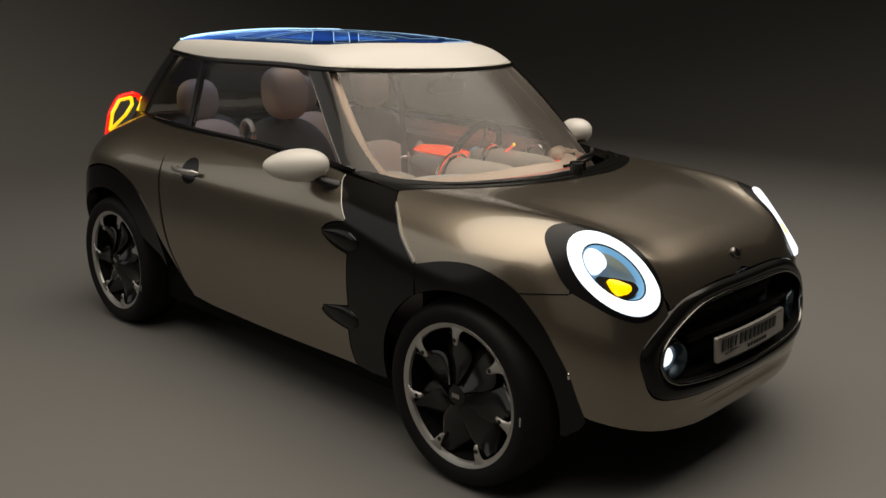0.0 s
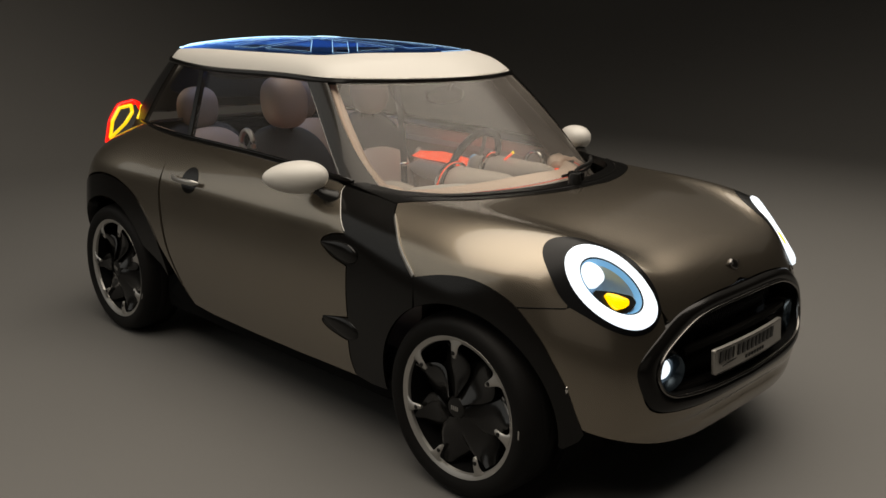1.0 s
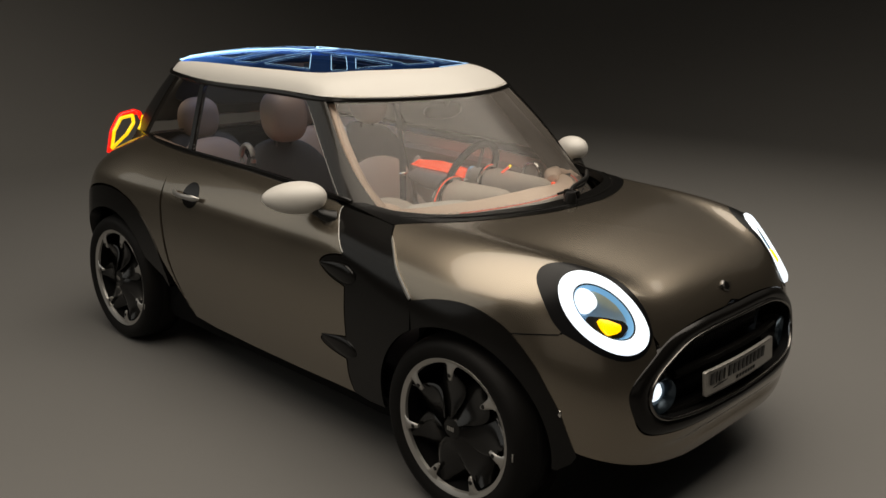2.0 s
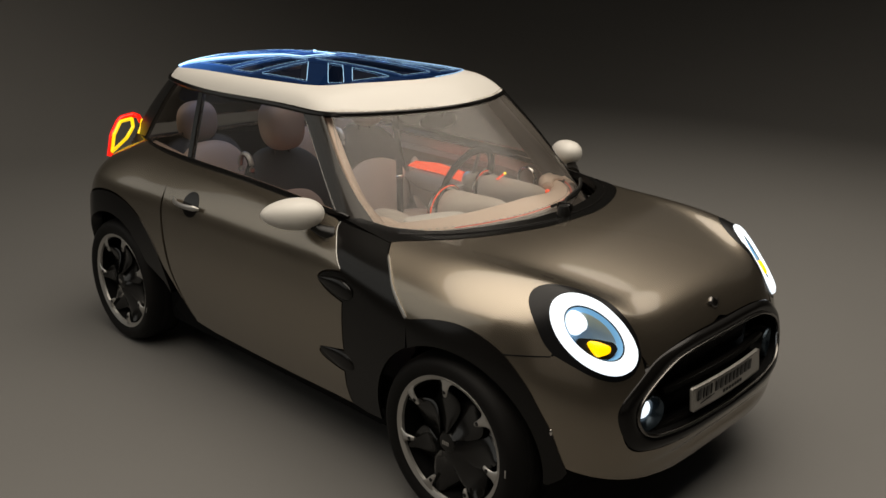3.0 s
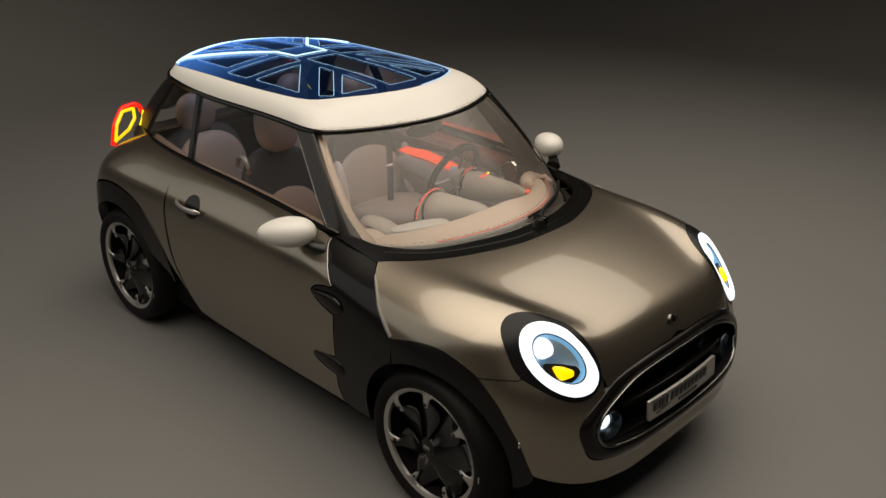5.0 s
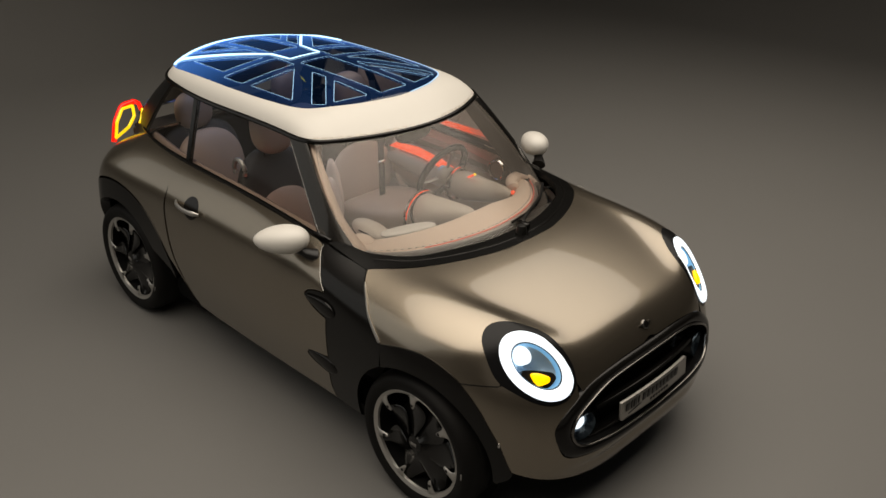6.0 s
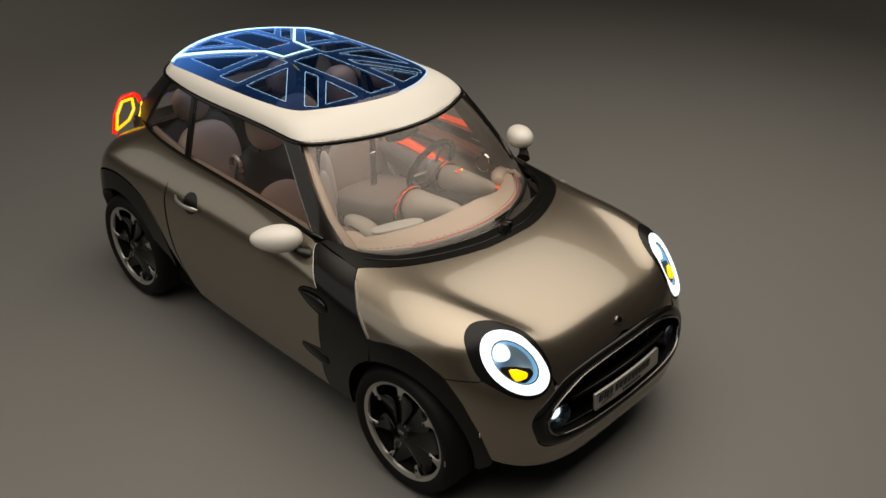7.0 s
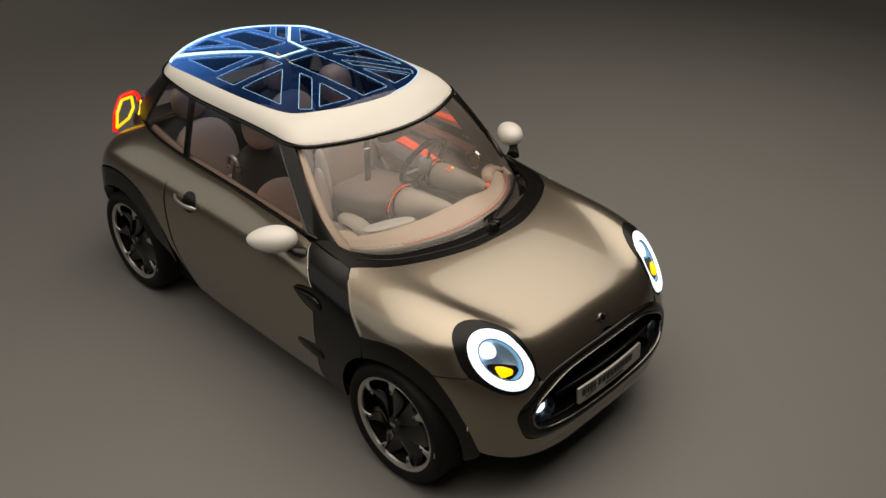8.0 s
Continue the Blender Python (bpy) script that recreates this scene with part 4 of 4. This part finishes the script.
for w in (0.030, 0.010, 0.026, 0.010, -0.014, 0.026, 0.027, 0.024, 0.025, 0.022, 0.024, 0.030, 0.027, 0.026):
    if w < 0:
        y -= w
        continue
    px, pz = y + w / 2, 0.479
    c = plate_row(px, pz, 0.0065)
    tilt = math.atan(0.32 * px)
    part("letter_bar", block(c, (0.002, w * 0.46, 0.0195), 0.002, Matrix.Rotation(-tilt, 4, "Z")), SATIN, number_plate)
    y += w + 0.0055
for k in range(7):
    px = -0.055 + k * 0.021
    part("letter_bar", block(plate_row(px, 0.443, 0.006), (0.0015, 0.006, 0.006), 0.001), SATIN, number_plate)
part("plate_rule", block(plate_row(-0.15, 0.452, 0.006), (0.0015, 0.07, 0.0018), 0.0005, Matrix.Rotation(math.atan(0.32 * 0.15), 4, "Z")), SATIN, number_plate)

# fog lamps
for s in (-1, 1):
    turn = Matrix.Translation((1.640, 0.432 * s, 0.468)) @ Matrix.Rotation(radians(90 + 14 * s), 4, "Z")
    fog = part("fog_lamp", moved(lathe([(0.052, 0.07), (0.060, 0.03), (0.062, 0.0), (0.058, -0.008), (0.048, 0.0), (0.034, 0.03)], 36), turn), FOGBLUE, car, "round fog lamp with a polished bezel")
    part("bulb", moved(lathe([(0.0, 0.016), (0.015, 0.017), (0.027, 0.022), (0.033, 0.030)], 32), turn), WHITEGLOW, fog, "cold white glowing lens")
    part("fog_cone", moved(lathe([(0.058, 0.0), (0.085, 0.03), (0.095, 0.07)], 36), turn), BLACK, fog)

# bonnet badge
c = cast(body, np.array([(1.605, 0.0, 1.6)]), np.array([0.0, 0.0, -1.0]), 1.2, 300)[0]
nrm = slope(body, c[None])[0]
badge_turn = Matrix.Translation(c + 0.002 * nrm) @ Vector(nrm).to_track_quat("Y", "Z").to_matrix().to_4x4()
badge = part("badge", moved(lathe([(0.0, 0.006), (0.014, 0.006), (0.019, 0.004), (0.021, 0.0), (0.021, -0.003)], 32), badge_turn), DARKCHROME, car, "small round chrome badge with wings")
part("badge_centre", moved(lathe([(0.0, 0.0075), (0.012, 0.0072), (0.013, 0.005)], 24), badge_turn), BLACK, badge)
for s in (-1, 1):
    for k in range(3):
        part("wing", moved(block((s * (0.030 - 0.003 * k), 0.003, 0.006 - 0.005 * k), (0.012 - 0.002 * k, 0.002, 0.0016), 0.001), badge_turn), DARKCHROME, badge)

# ---- door mirrors and handles ----
lean = radians(43)


def egg(x, y, z):
    t = x / 0.118
    k = 1.0 + 0.16 * t - 0.10 * t * t
    return (x * math.cos(lean) - y * k * math.sin(lean), x * math.sin(lean) + y * k * math.cos(lean), z * k + 0.004 * t)


mirror_shape = pillow((0.338, -0.842, 0.944), (0.118, 0.074, 0.058), 2.15, 40, 24, egg)
stalk_shape = tube(bend([(0.40, -0.80, 0.905), (0.425, -0.775, 0.885), (0.445, -0.745, 0.872)]), [0.026, 0.024, 0.024, 0.025, 0.027, 0.029, 0.03, 0.032, 0.034, 0.036, 0.038], False, 12, (1.0, 0.75))
for s, d in ((1, doors[0]), (-1, doors[1])):
    keep = (lambda m: m) if s > 0 else mirrored
    out = Matrix.Translation((0.0, 0.0 if s > 0 else 0.062, 0.0))
    mirror = part("door_mirror", moved(keep(mirror_shape), out), WHITE, car, "cream white egg-shaped door mirror")
    part("stalk", moved(keep(stalk_shape), out), SATIN, mirror, "gloss black mirror stalk")
    recess_c = np.array([-0.425, -0.815, 0.822])
    recess = np.array([recess_c + (0.058 * math.cos(a), -0.2, 0.052 * math.sin(a)) for a in np.linspace(0, 2 * math.pi, 32, endpoint=False)])
    part("handle_recess", keep(sheet(body, recess, SIDEWAYS, 0.02, depth=0.004, lift=0.0015)), BLACK, d, "dark round recess behind the handle")
    grip = bend([(-0.545, -0.818, 0.826), (-0.50, -0.840, 0.826), (-0.44, -0.850, 0.826), (-0.38, -0.846, 0.825), (-0.335, -0.826, 0.823)])
    grip_r = np.interp(np.linspace(0, 1, len(grip)), [0, 0.15, 0.5, 0.85, 1], [0.008, 0.013, 0.011, 0.013, 0.005])
    part("door_handle", keep(tube(grip, grip_r, False, 12, (0.6, 1.0))), ALLOY, d, "satin chrome door handle")
    edge = cast(body, side_line(bend([(0.580, 0.786), (0.560, 0.805), (0.511, 0.859), (0.462, 0.898), (0.450, 0.912)]), -2.0), np.array([0.0, 1.0, 0.0]), 2.0, 400)
    part("edge_trim", keep(tube(edge, 0.0016, False, 6)), ALLOY, d, "bright edge along the door front")
    vent = cast(body, side_line(bend([(0.745, 0.862), (0.80, 0.824), (0.847, 0.780), (0.89, 0.745), (0.938, 0.707)]), -2.0), np.array([0.0, 1.0, 0.0]), 2.0, 400)
    part("fender_trim", keep(tube(vent, [0.003] + [0.010] * (len(vent) - 2) + [0.008], False, 8, (0.4, 1.0))), ALLOY, hood, "bright strip on the bonnet's rear edge")

# gloss black fins where the side panel bites into the door
for z, x in ((0.722, 0.565), (0.448, 0.57)):
    fin = pillow((x, -0.838, z), (0.098, 0.011, 0.030), 2.0, 28, 16, lambda a, b, c: (a, b * (1.0 + 5 * a), c * (1.0 + 6.0 * a) - 0.10 * a))
    pair("side_fin", fin, BLACK, car, "gloss black fin-shaped bulge")
part_marker = cast(body, np.array([(1.478, -2.0, 0.452)]), np.array([0.0, 1.0, 0.0]), 2.0, 400)[0]
pair("side_marker", pillow(tuple(part_marker), (0.006, 0.006, 0.012), 2.0, 12, 8), CHROME, car)

# wiper
wiper = part("wiper", tube(bend([(0.955, 0.02, 0.918), (0.930, 0.03, 0.940), (0.895, 0.10, 0.944), (0.80, 0.33, 0.935), (0.70, 0.49, 0.930)]), 0.008, False, 8), SATIN, car, "black windscreen wiper resting on the cowl")
part("pivot", moved(lathe([(0.0, -0.03), (0.018, -0.028), (0.024, -0.012), (0.026, 0.02)], 20), Matrix.Translation((0.95, -0.005, 0.915)) @ Matrix.Rotation(radians(-90), 4, "X")), SATIN, wiper)
part("arm_clip", block((0.935, 0.025, 0.930), (0.03, 0.016, 0.016), 0.007), BLACK, wiper)
part("blade", tube(bend([(0.868, 0.03, 0.918), (0.825, 0.26, 0.914), (0.72, 0.47, 0.912)]), 0.006, False, 6), SATIN, wiper)

# ---- tail lamps: open loops that stand off the body ----
outer_line = np.array([(-1.418, -0.512, 1.053), (-1.447, -0.577, 1.037), (-1.412, -0.645, 0.965), (-1.405, -0.672, 0.860)])
loop = np.vstack([outer_line, [(-1.282, -0.628, 0.962), (-1.300, -0.570, 1.022)]])
smooth = dense(rounded(loop, 0.009, 3), 0.012)
mid = smooth.mean(0)
red_line = np.vstack([outer_line[:1], rounded(loop, 0.022, 5)[6:18], outer_line[3:]])
tail_lamp_shapes = [
    ("tail_lamp", tube(red_line, 0.015, False, 10), REDGLOW, "glowing red loop-shaped tail lamp standing off the body"),
    ("inner_band", tube((smooth - mid) * 0.80 + mid + (0.008, -0.006, 0.0), 0.0085, True, 8), YELLOWGLOW, "glowing yellow inner band"),
    ("hinge", tube(bend([(-1.300, -0.535, 1.045), (-1.262, -0.565, 1.018), (-1.245, -0.590, 0.990)]), 0.006, False, 8), YELLOWGLOW, "yellow-lit hinge at the pillar"),
    ("top_band", tube(bend([(-1.418, -0.512, 1.053), (-1.385, -0.508, 1.046), (-1.345, -0.520, 1.028)]), 0.012, False, 8), REDGLOW, ""),
]
for s in (1, -1):
    keep = (lambda m: m) if s > 0 else mirrored
    first = None
    for name, m, mat, label in tail_lamp_shapes:
        ob = part(name, keep(m), mat, first or car, label)
        first = first or ob


# ---- interior ----
part("cabin_floor", block((-0.25, 0, 0.34), (1.0, 0.70, 0.03), 0.02), CARPET, car, "dark carpet floor")
part("bulkhead", block((0.78, 0, 0.60), (0.03, 0.62, 0.25), 0.02), CARPET, car)
part("boot_wall", block((-1.33, 0, 0.70), (0.03, 0.58, 0.24), 0.02), CARPET, car)
part("parcel_shelf", block((-1.27, 0, 0.93), (0.12, 0.55, 0.015), 0.012), CHARCOAL, car)
card_outline = side_line([(0.36, 0.90), (0.1, 0.925), (-0.64, 0.945), (-1.12, 0.955), (-1.16, 0.6), (-0.9, 0.42), (-0.5, 0.40), (0.5, 0.40), (0.62, 0.7), (0.6, 0.86)], -0.75)
cards = pair("door_card", sheet(body, card_outline, SIDEWAYS, 0.05, depth=0.03, lift=-0.075, stop=-0.70), SEATTAN, car, "tan padded door lining with a red light strip")
SPEAKER = Matrix.Translation((0.292, -0.572, 0.841)) @ Matrix.Rotation(radians(180), 4, "Z")
for s, card in ((1, cards[0]), (-1, cards[1])):
    keep = (lambda m: m) if s > 0 else mirrored
    roll = tube(bend([(0.40, -0.640, 0.862), (0.13, -0.645, 0.885), (-0.3, -0.64, 0.90), (-0.70, -0.635, 0.91), (-1.12, -0.575, 0.92)]), 0.055, False, 12, (0.5, 1.0))
    # same lining on both sides; the near roll's shade is put into brown
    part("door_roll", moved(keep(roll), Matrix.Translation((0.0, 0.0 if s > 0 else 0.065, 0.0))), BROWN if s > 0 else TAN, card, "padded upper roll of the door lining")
    arm = [(-0.56, 0.66, 0.02), (-0.48, 0.68, 0.12), (-0.2, 0.68, 0.14), (0.15, 0.67, 0.13), (0.35, 0.66, 0.10), (0.46, 0.66, 0.02)]
    rings = [[(x, -0.655 + (0.03 + 0.5 * h) * math.cos(a), z + h * math.sin(a)) for a in np.linspace(0, 2 * math.pi, 20, endpoint=False)] for x, z, h in arm]
    part("door_bulge", keep(lofted(rings)), BROWN, card, "brown padded lower door")
    strip = [(-0.46, 0.790, 0.004), (-0.42, 0.800, 0.020), (-0.25, 0.806, 0.028), (-0.05, 0.792, 0.028), (0.10, 0.770, 0.022), (0.22, 0.745, 0.006)]
    rings = [[(x, -0.565 - 0.9 * (z - 0.78) + 0.012 * math.cos(a), z + h * math.sin(a)) for a in np.linspace(0, 2 * math.pi, 12, endpoint=False)] for x, z, h in strip]
    part("red_panel", keep(lofted(rings)), ORANGEGLOW, card, "glowing orange-red door panel")
    pocket = [(-0.48, 0.735, 0.01), (-0.40, 0.735, 0.045), (-0.1, 0.715, 0.055), (0.12, 0.700, 0.045), (0.26, 0.71, 0.01)]
    rings = [[(x, -0.565 + 0.028 * math.cos(a), z + h * math.sin(a)) for a in np.linspace(0, 2 * math.pi, 14, endpoint=False)] for x, z, h in pocket]
    part("door_pocket", keep(lofted(rings)), GREYPLASTIC, card, "silver grey armrest pocket")
    place = Matrix.Translation((0.0, 0.0 if s > 0 else -0.068, 0.0)) @ SPEAKER
    speaker = moved(lathe([(0.0, 0.0), (0.044, 0.002), (0.050, -0.004), (0.055, 0.010), (0.058, 0.03)], 32), place)
    speaker_ring = moved(lathe([(0.043, 0.0), (0.045, -0.009), (0.050, -0.012), (0.055, -0.009), (0.057, 0.004)], 32), place)
    ob = part("speaker", keep(speaker), BROWN, card, "brown round speaker with a chrome ring")
    part("speaker_ring", keep(speaker_ring), CHROME, ob, "bright ring round the speaker")


def make_seat(x, y, wide, tall, pad, name="front_seat"):
    """A bucket seat: tan cushion and centre, charcoal shoulders, brown headrest."""
    seat = new(name)
    seat.parent = car
    tagged(seat, "tan bucket seat with charcoal shoulders and brown headrest")
    part("cushion", pillow((x + 0.30, y, 0.50), (0.27, 0.24, 0.10), 3.0, 32, 16, lambda a, b, c: (a, b, c + 0.18 * a + 0.5 * b * b)), BROWN, seat, "brown seat cushion")
    for s in (-1, 1):
        part("bolster", pillow((x + 0.15, y + 0.262 * s, 0.68), (0.045, 0.034, 0.155), 2.1, 24, 16, lambda a, b, c: (a - 0.25 * c + 0.6 * c * c, b, c)), TAN, seat, "pale tan side bolster")
    part("backrest", pillow((x, y, 0.77), (0.075, 0.245, 0.25), 2.7, 36, 20, lambda a, b, c: (a - 0.20 * c + 0.9 * b * b, b * (1 - 0.5 * max(c, 0)), c)), CHARCOAL, seat, "charcoal backrest with rounded shoulders")
    part("centre_pad", pillow((x + 0.055, y, 0.50 + tall), (0.060, wide, tall), 2.6, 32, 16, lambda a, b, c: (a - 0.20 * c + 0.7 * b * b, b * (1 - 0.4 * max(c, 0)), c)), pad, seat, "rounded tan centre padding")
    part("headrest", pillow((x + 0.005, y, 1.125), (0.075, 0.105, 0.112), 2.7, 32, 18, lambda a, b, c: (a - 0.12 * c, b * (1 - 0.5 * max(-c, 0)), c)), BROWN, seat, "rounded brown headrest")
    for s in (-1, 1):
        part("post", tube([(x - 0.005, y + 0.04 * s, 0.98), (x, y + 0.04 * s, 1.06)], 0.008, False, 8), SATIN, seat)
    a = np.linspace(-0.3, math.pi + 0.5, 16)
    handle = np.stack([x - 0.008 + 0.044 * np.cos(a), np.full(16, y - 0.19), 0.960 + 0.055 * np.sin(a)], 1)
    part("pull_loop", tube(handle, 0.012, False, 8), ALLOY, seat, "chrome pull loop on the shoulder")
    return seat


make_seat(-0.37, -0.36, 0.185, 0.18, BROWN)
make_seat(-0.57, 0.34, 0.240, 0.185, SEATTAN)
belt = part("seat_belt", tube(bend([(-0.46, 0.42, 1.20), (-0.39, 0.39, 1.05), (-0.335, 0.366, 0.84), (-0.285, 0.325, 0.52), (-0.26, 0.305, 0.40)]), 0.024, False, 8, (1.0, 0.10), (1, 0, 0)), CHARCOAL, car, "dark seat belt hanging in front of the driver's seat")
part("guide", pillow((-0.318, 0.352, 0.785), (0.012, 0.030, 0.010), 2.4, 16, 8), CHROME, belt)
for y in (-0.33, 0.33):
    rear = new("rear_seat")
    rear.parent = car
    tagged(rear, "tan rear seat with charcoal shoulders and brown headrest")
    part("cushion", pillow((-0.82, y, 0.52), (0.20, 0.24, 0.10), 3.0), BROWN, rear)
    part("backrest", pillow((-1.08, y, 0.76), (0.07, 0.25, 0.22), 2.6, 32, 16, lambda a, b, c: (a - 0.25 * c, b, c)), CHARCOAL, rear)
    part("centre_pad", pillow((-0.98, y, 0.76), (0.07, 0.20, 0.19), 2.3, 32, 16, lambda a, b, c: (a - 0.25 * c, b, c)), BROWN, rear, "rounded brown back padding")
    part("headrest", pillow((-1.12, y, 1.035), (0.07, 0.105, 0.105), 2.5, 28, 16), BROWN, rear, "rounded brown headrest")
part("headlining", sheet(cabin, plan_loop([(0.30, 0.0), (0.25, -0.3), (0.1, -0.5), (-0.3, -0.545), (-0.8, -0.53), (-1.05, -0.40), (-1.12, 0.0)]), OVERHEAD, 0.05, holes=[plan_loop(GLASS_HALF) * (0.985, 0.985, 1)], depth=0.01, lift=-0.028), CHARCOAL, car, "dark fabric roof lining frame")

# dashboard: a padded shelf that follows the windscreen's base
shelf_mid = [(0.50, -0.585, 0.880), (0.58, -0.545, 0.876), (0.67, -0.43, 0.876), (0.735, -0.28, 0.880), (0.775, -0.10, 0.884), (0.78, 0.05, 0.886), (0.755, 0.22, 0.884), (0.70, 0.38, 0.882), (0.61, 0.51, 0.880), (0.50, 0.60, 0.882)]
shelf_mid = bend(shelf_mid)
shelf_wide = np.interp(shelf_mid[:, 1], [-0.6, -0.45, 0.0, 0.2, 0.36, 0.6], [0.070, 0.098, 0.108, 0.098, 0.058, 0.050])
dash = part("dashboard", lofted([[c + (w * (math.cos(a) - 0.66), 0, 0.021 * math.sin(a) - 0.016) for a in np.linspace(0, 2 * math.pi, 18, endpoint=False)] for c, w in zip(shelf_mid, shelf_wide)]), TAN, car, "tan padded dashboard shelf with a stitched red-lit edge")
# glow put on the stitched line for the red light falling on it
part("stitch_glow", tube(shelf_mid[12:-2] + (0.022, 0, 0.002), 0.0028, False, 6), STITCHGLOW, dash, "pinkish stitch line given a red glow")
part("edge_piping", tube(shelf_mid + (0.034, 0, -0.012), 0.014, False, 8), ALLOY, dash, "silver edge below the dashboard")
stitch = [tube([shelf_mid[i] + (0.004, 0, 0.001), 0.5 * (shelf_mid[i] + shelf_mid[i + 1]) + (0.004, 0, 0.001)], 0.0028, False, 5) for i in range(4, len(shelf_mid) - 4)]
part("stitching", joined(*stitch), WHITE, dash)
part("dash_front", tube(shelf_mid - (0.07, 0, 0.13), 0.11, False, 14, (0.4, 1.0)), CHARCOAL, dash, "charcoal lower dashboard")
part("dash_hook", tube(bend([(0.60, 0.575, 0.872), (0.545, 0.590, 0.884), (0.500, 0.545, 0.890), (0.515, 0.480, 0.884), (0.560, 0.440, 0.872)]), [0.018] * 5 + [0.024] * 5 + [0.034] * 5 + [0.032] * 5 + [0.016], False, 14, (1.0, 0.8)), TAN, dash, "tan padding that curls back beside the driver's pillar")
vent = part("air_vent", pillow((0.375, -0.358, 0.824), (0.135, 0.052, 0.046), 2.2, 32, 18, lambda a, b, c: (a, b * (1 - 1.2 * max(a, 0)), c * (1 - 1.2 * max(a, 0)) - 0.05 * a)), GREYPLASTIC, dash, "grey capsule-shaped air vent with a chrome tip")
part("vent_tip", moved(lathe([(0.0, -0.006), (0.012, -0.005), (0.020, 0.0), (0.024, 0.016)], 20), Matrix.Translation((0.500, -0.360, 0.822)) @ Matrix.Rotation(radians(90), 4, "Z")), CHROME, vent)
part("vent_slot", block((0.36, -0.408, 0.838), (0.035, 0.004, 0.003), 0.002), SATIN, vent)
part("corner_pad", pillow((0.470, -0.515, 0.862), (0.070, 0.055, 0.030), 2.2, 28, 14), TAN, dash, "tan corner padding of the dashboard")
part("dash_pad", pillow((0.505, -0.262, 0.853), (0.040, 0.130, 0.014), 2.6, 28, 14, lambda a, b, c: (a + 0.30 * b, b, c)), WHITE, dash, "cream pad on the passenger side")


def barrel(a, b, r0, r1, n=9):
    """A rounded barrel from a to b."""
    a, b = np.array(a), np.array(b)
    u = np.linspace(0, 1, n)
    return tube(a + (b - a) * u[:, None], np.interp(u, [0, 0.04, 0.12, 0.85, 1.0], [0.8 * r0, r0, 0.92 * r0, r1, 0.55 * r1]), False, 28)


pod = part("centre_pod", barrel((0.318, 0.0, 0.80), (0.605, 0.085, 0.838), 0.098, 0.050), GREYPLASTIC, dash, "silver grey barrel-shaped centre pod")
part("pod_face", barrel((0.314, 0.0, 0.80), (0.332, 0.002, 0.802), 0.086, 0.088), SATIN, pod)
ring_a = np.array([(0.315 + 0.012 * math.sin(a), 0.106 * math.cos(a), 0.802 + 0.106 * math.sin(a)) for a in np.linspace(0, 2 * math.pi, 40, endpoint=False)])
part("pod_ring", tube(ring_a, 0.008, True, 8), CHROME, pod, "chrome ring round the centre pod")
part("pod_light", tube(ring_a[8:22] + (0.012, 0.0, 0.003), 0.0022, False, 6), ORANGEGLOW, pod, "red lit line")
cowling = part("cowling", barrel((0.235, 0.375, 0.818), (0.575, 0.408, 0.842), 0.080, 0.046), GREYPLASTIC, dash, "grey instrument barrel behind the steering wheel")
ring_b = np.array([(0.235, 0.375 + 0.085 * math.cos(a), 0.820 + 0.085 * math.sin(a)) for a in np.linspace(0, 2 * math.pi, 40, endpoint=False)])
part("cowling_ring", tube(ring_b, 0.007, True, 8), CHROME, cowling, "chrome instrument ring")
part("cowling_light", tube(ring_b[9:15] + (0.010, 0, 0.002), 0.002, False, 6), ORANGEGLOW, cowling)
part("red_knob", pillow((0.577, 0.414, 0.864), (0.011, 0.014, 0.010), 2.2), ORANGEGLOW, dash, "glowing red knob")
part("red_knob", pillow((0.612, 0.086, 0.862), (0.009, 0.010, 0.008), 2.2), DIMRED, dash, "dim red knob")

# steering wheel
axis = unit((-0.915, 0.0, 0.403))
su, sv = np.array([0.0, 1.0, 0.0]), np.cross(axis, (0.0, 1.0, 0.0))
hub = np.array([0.119, 0.386, 0.844])
ring = np.array([hub + 0.165 * (math.cos(a) * su + math.sin(a) * sv) for a in np.linspace(0, 2 * math.pi, 48, endpoint=False)])
steering = part("steering_wheel", tube(ring, 0.017, True, 10), CHARCOAL, car, "dark three-spoke steering wheel")
part("boss", pillow(tuple(hub - 0.03 * axis), (0.045, 0.06, 0.05), 2.2), GREYPLASTIC, steering)
# blue bump added for the bluish reflection on the boss
part("boss_sheen", pillow(tuple(hub - 0.01 * axis + (0.0, -0.01, 0.02)), (0.02, 0.03, 0.025), 2.0), LAMPBLUE, steering)
for a in (0.15, math.pi - 0.15, -math.pi / 2):
    q = math.cos(a) * su + math.sin(a) * sv
    part("spoke", tube([hub + 0.04 * q - 0.02 * axis, hub + 0.12 * q - 0.012 * axis, hub + 0.162 * q], 0.013, False, 8, (1.0, 0.5)), ALLOY, steering)
part("column", tube([hub - 0.03 * axis, hub - 0.15 * axis], 0.035, False, 14), CHARCOAL, steering)
part("stalk", tube([(0.300, 0.367, 0.868), (0.388, 0.333, 0.924)], 0.006, False, 8), ORANGEGLOW, steering, "red and amber lit stalk")
part("stalk_tip", pillow((0.390, 0.332, 0.926), (0.007, 0.007, 0.007), 2.0, 12, 8), YELLOWGLOW, steering)

mirror_in = part("interior_mirror", pillow((0.272, 0.0, 1.185), (0.022, 0.115, 0.036), 2.3), CHARCOAL, car, "dark oval rear-view mirror")
part("mirror_stem", tube([(0.285, 0.0, 1.205), (0.315, 0.0, 1.262)], 0.009, False, 8), CHARCOAL, mirror_in)
part("mirror_glass", pillow((0.252, 0.0, 1.183), (0.003, 0.105, 0.029), 2.2), MIRRORGLASS, mirror_in)
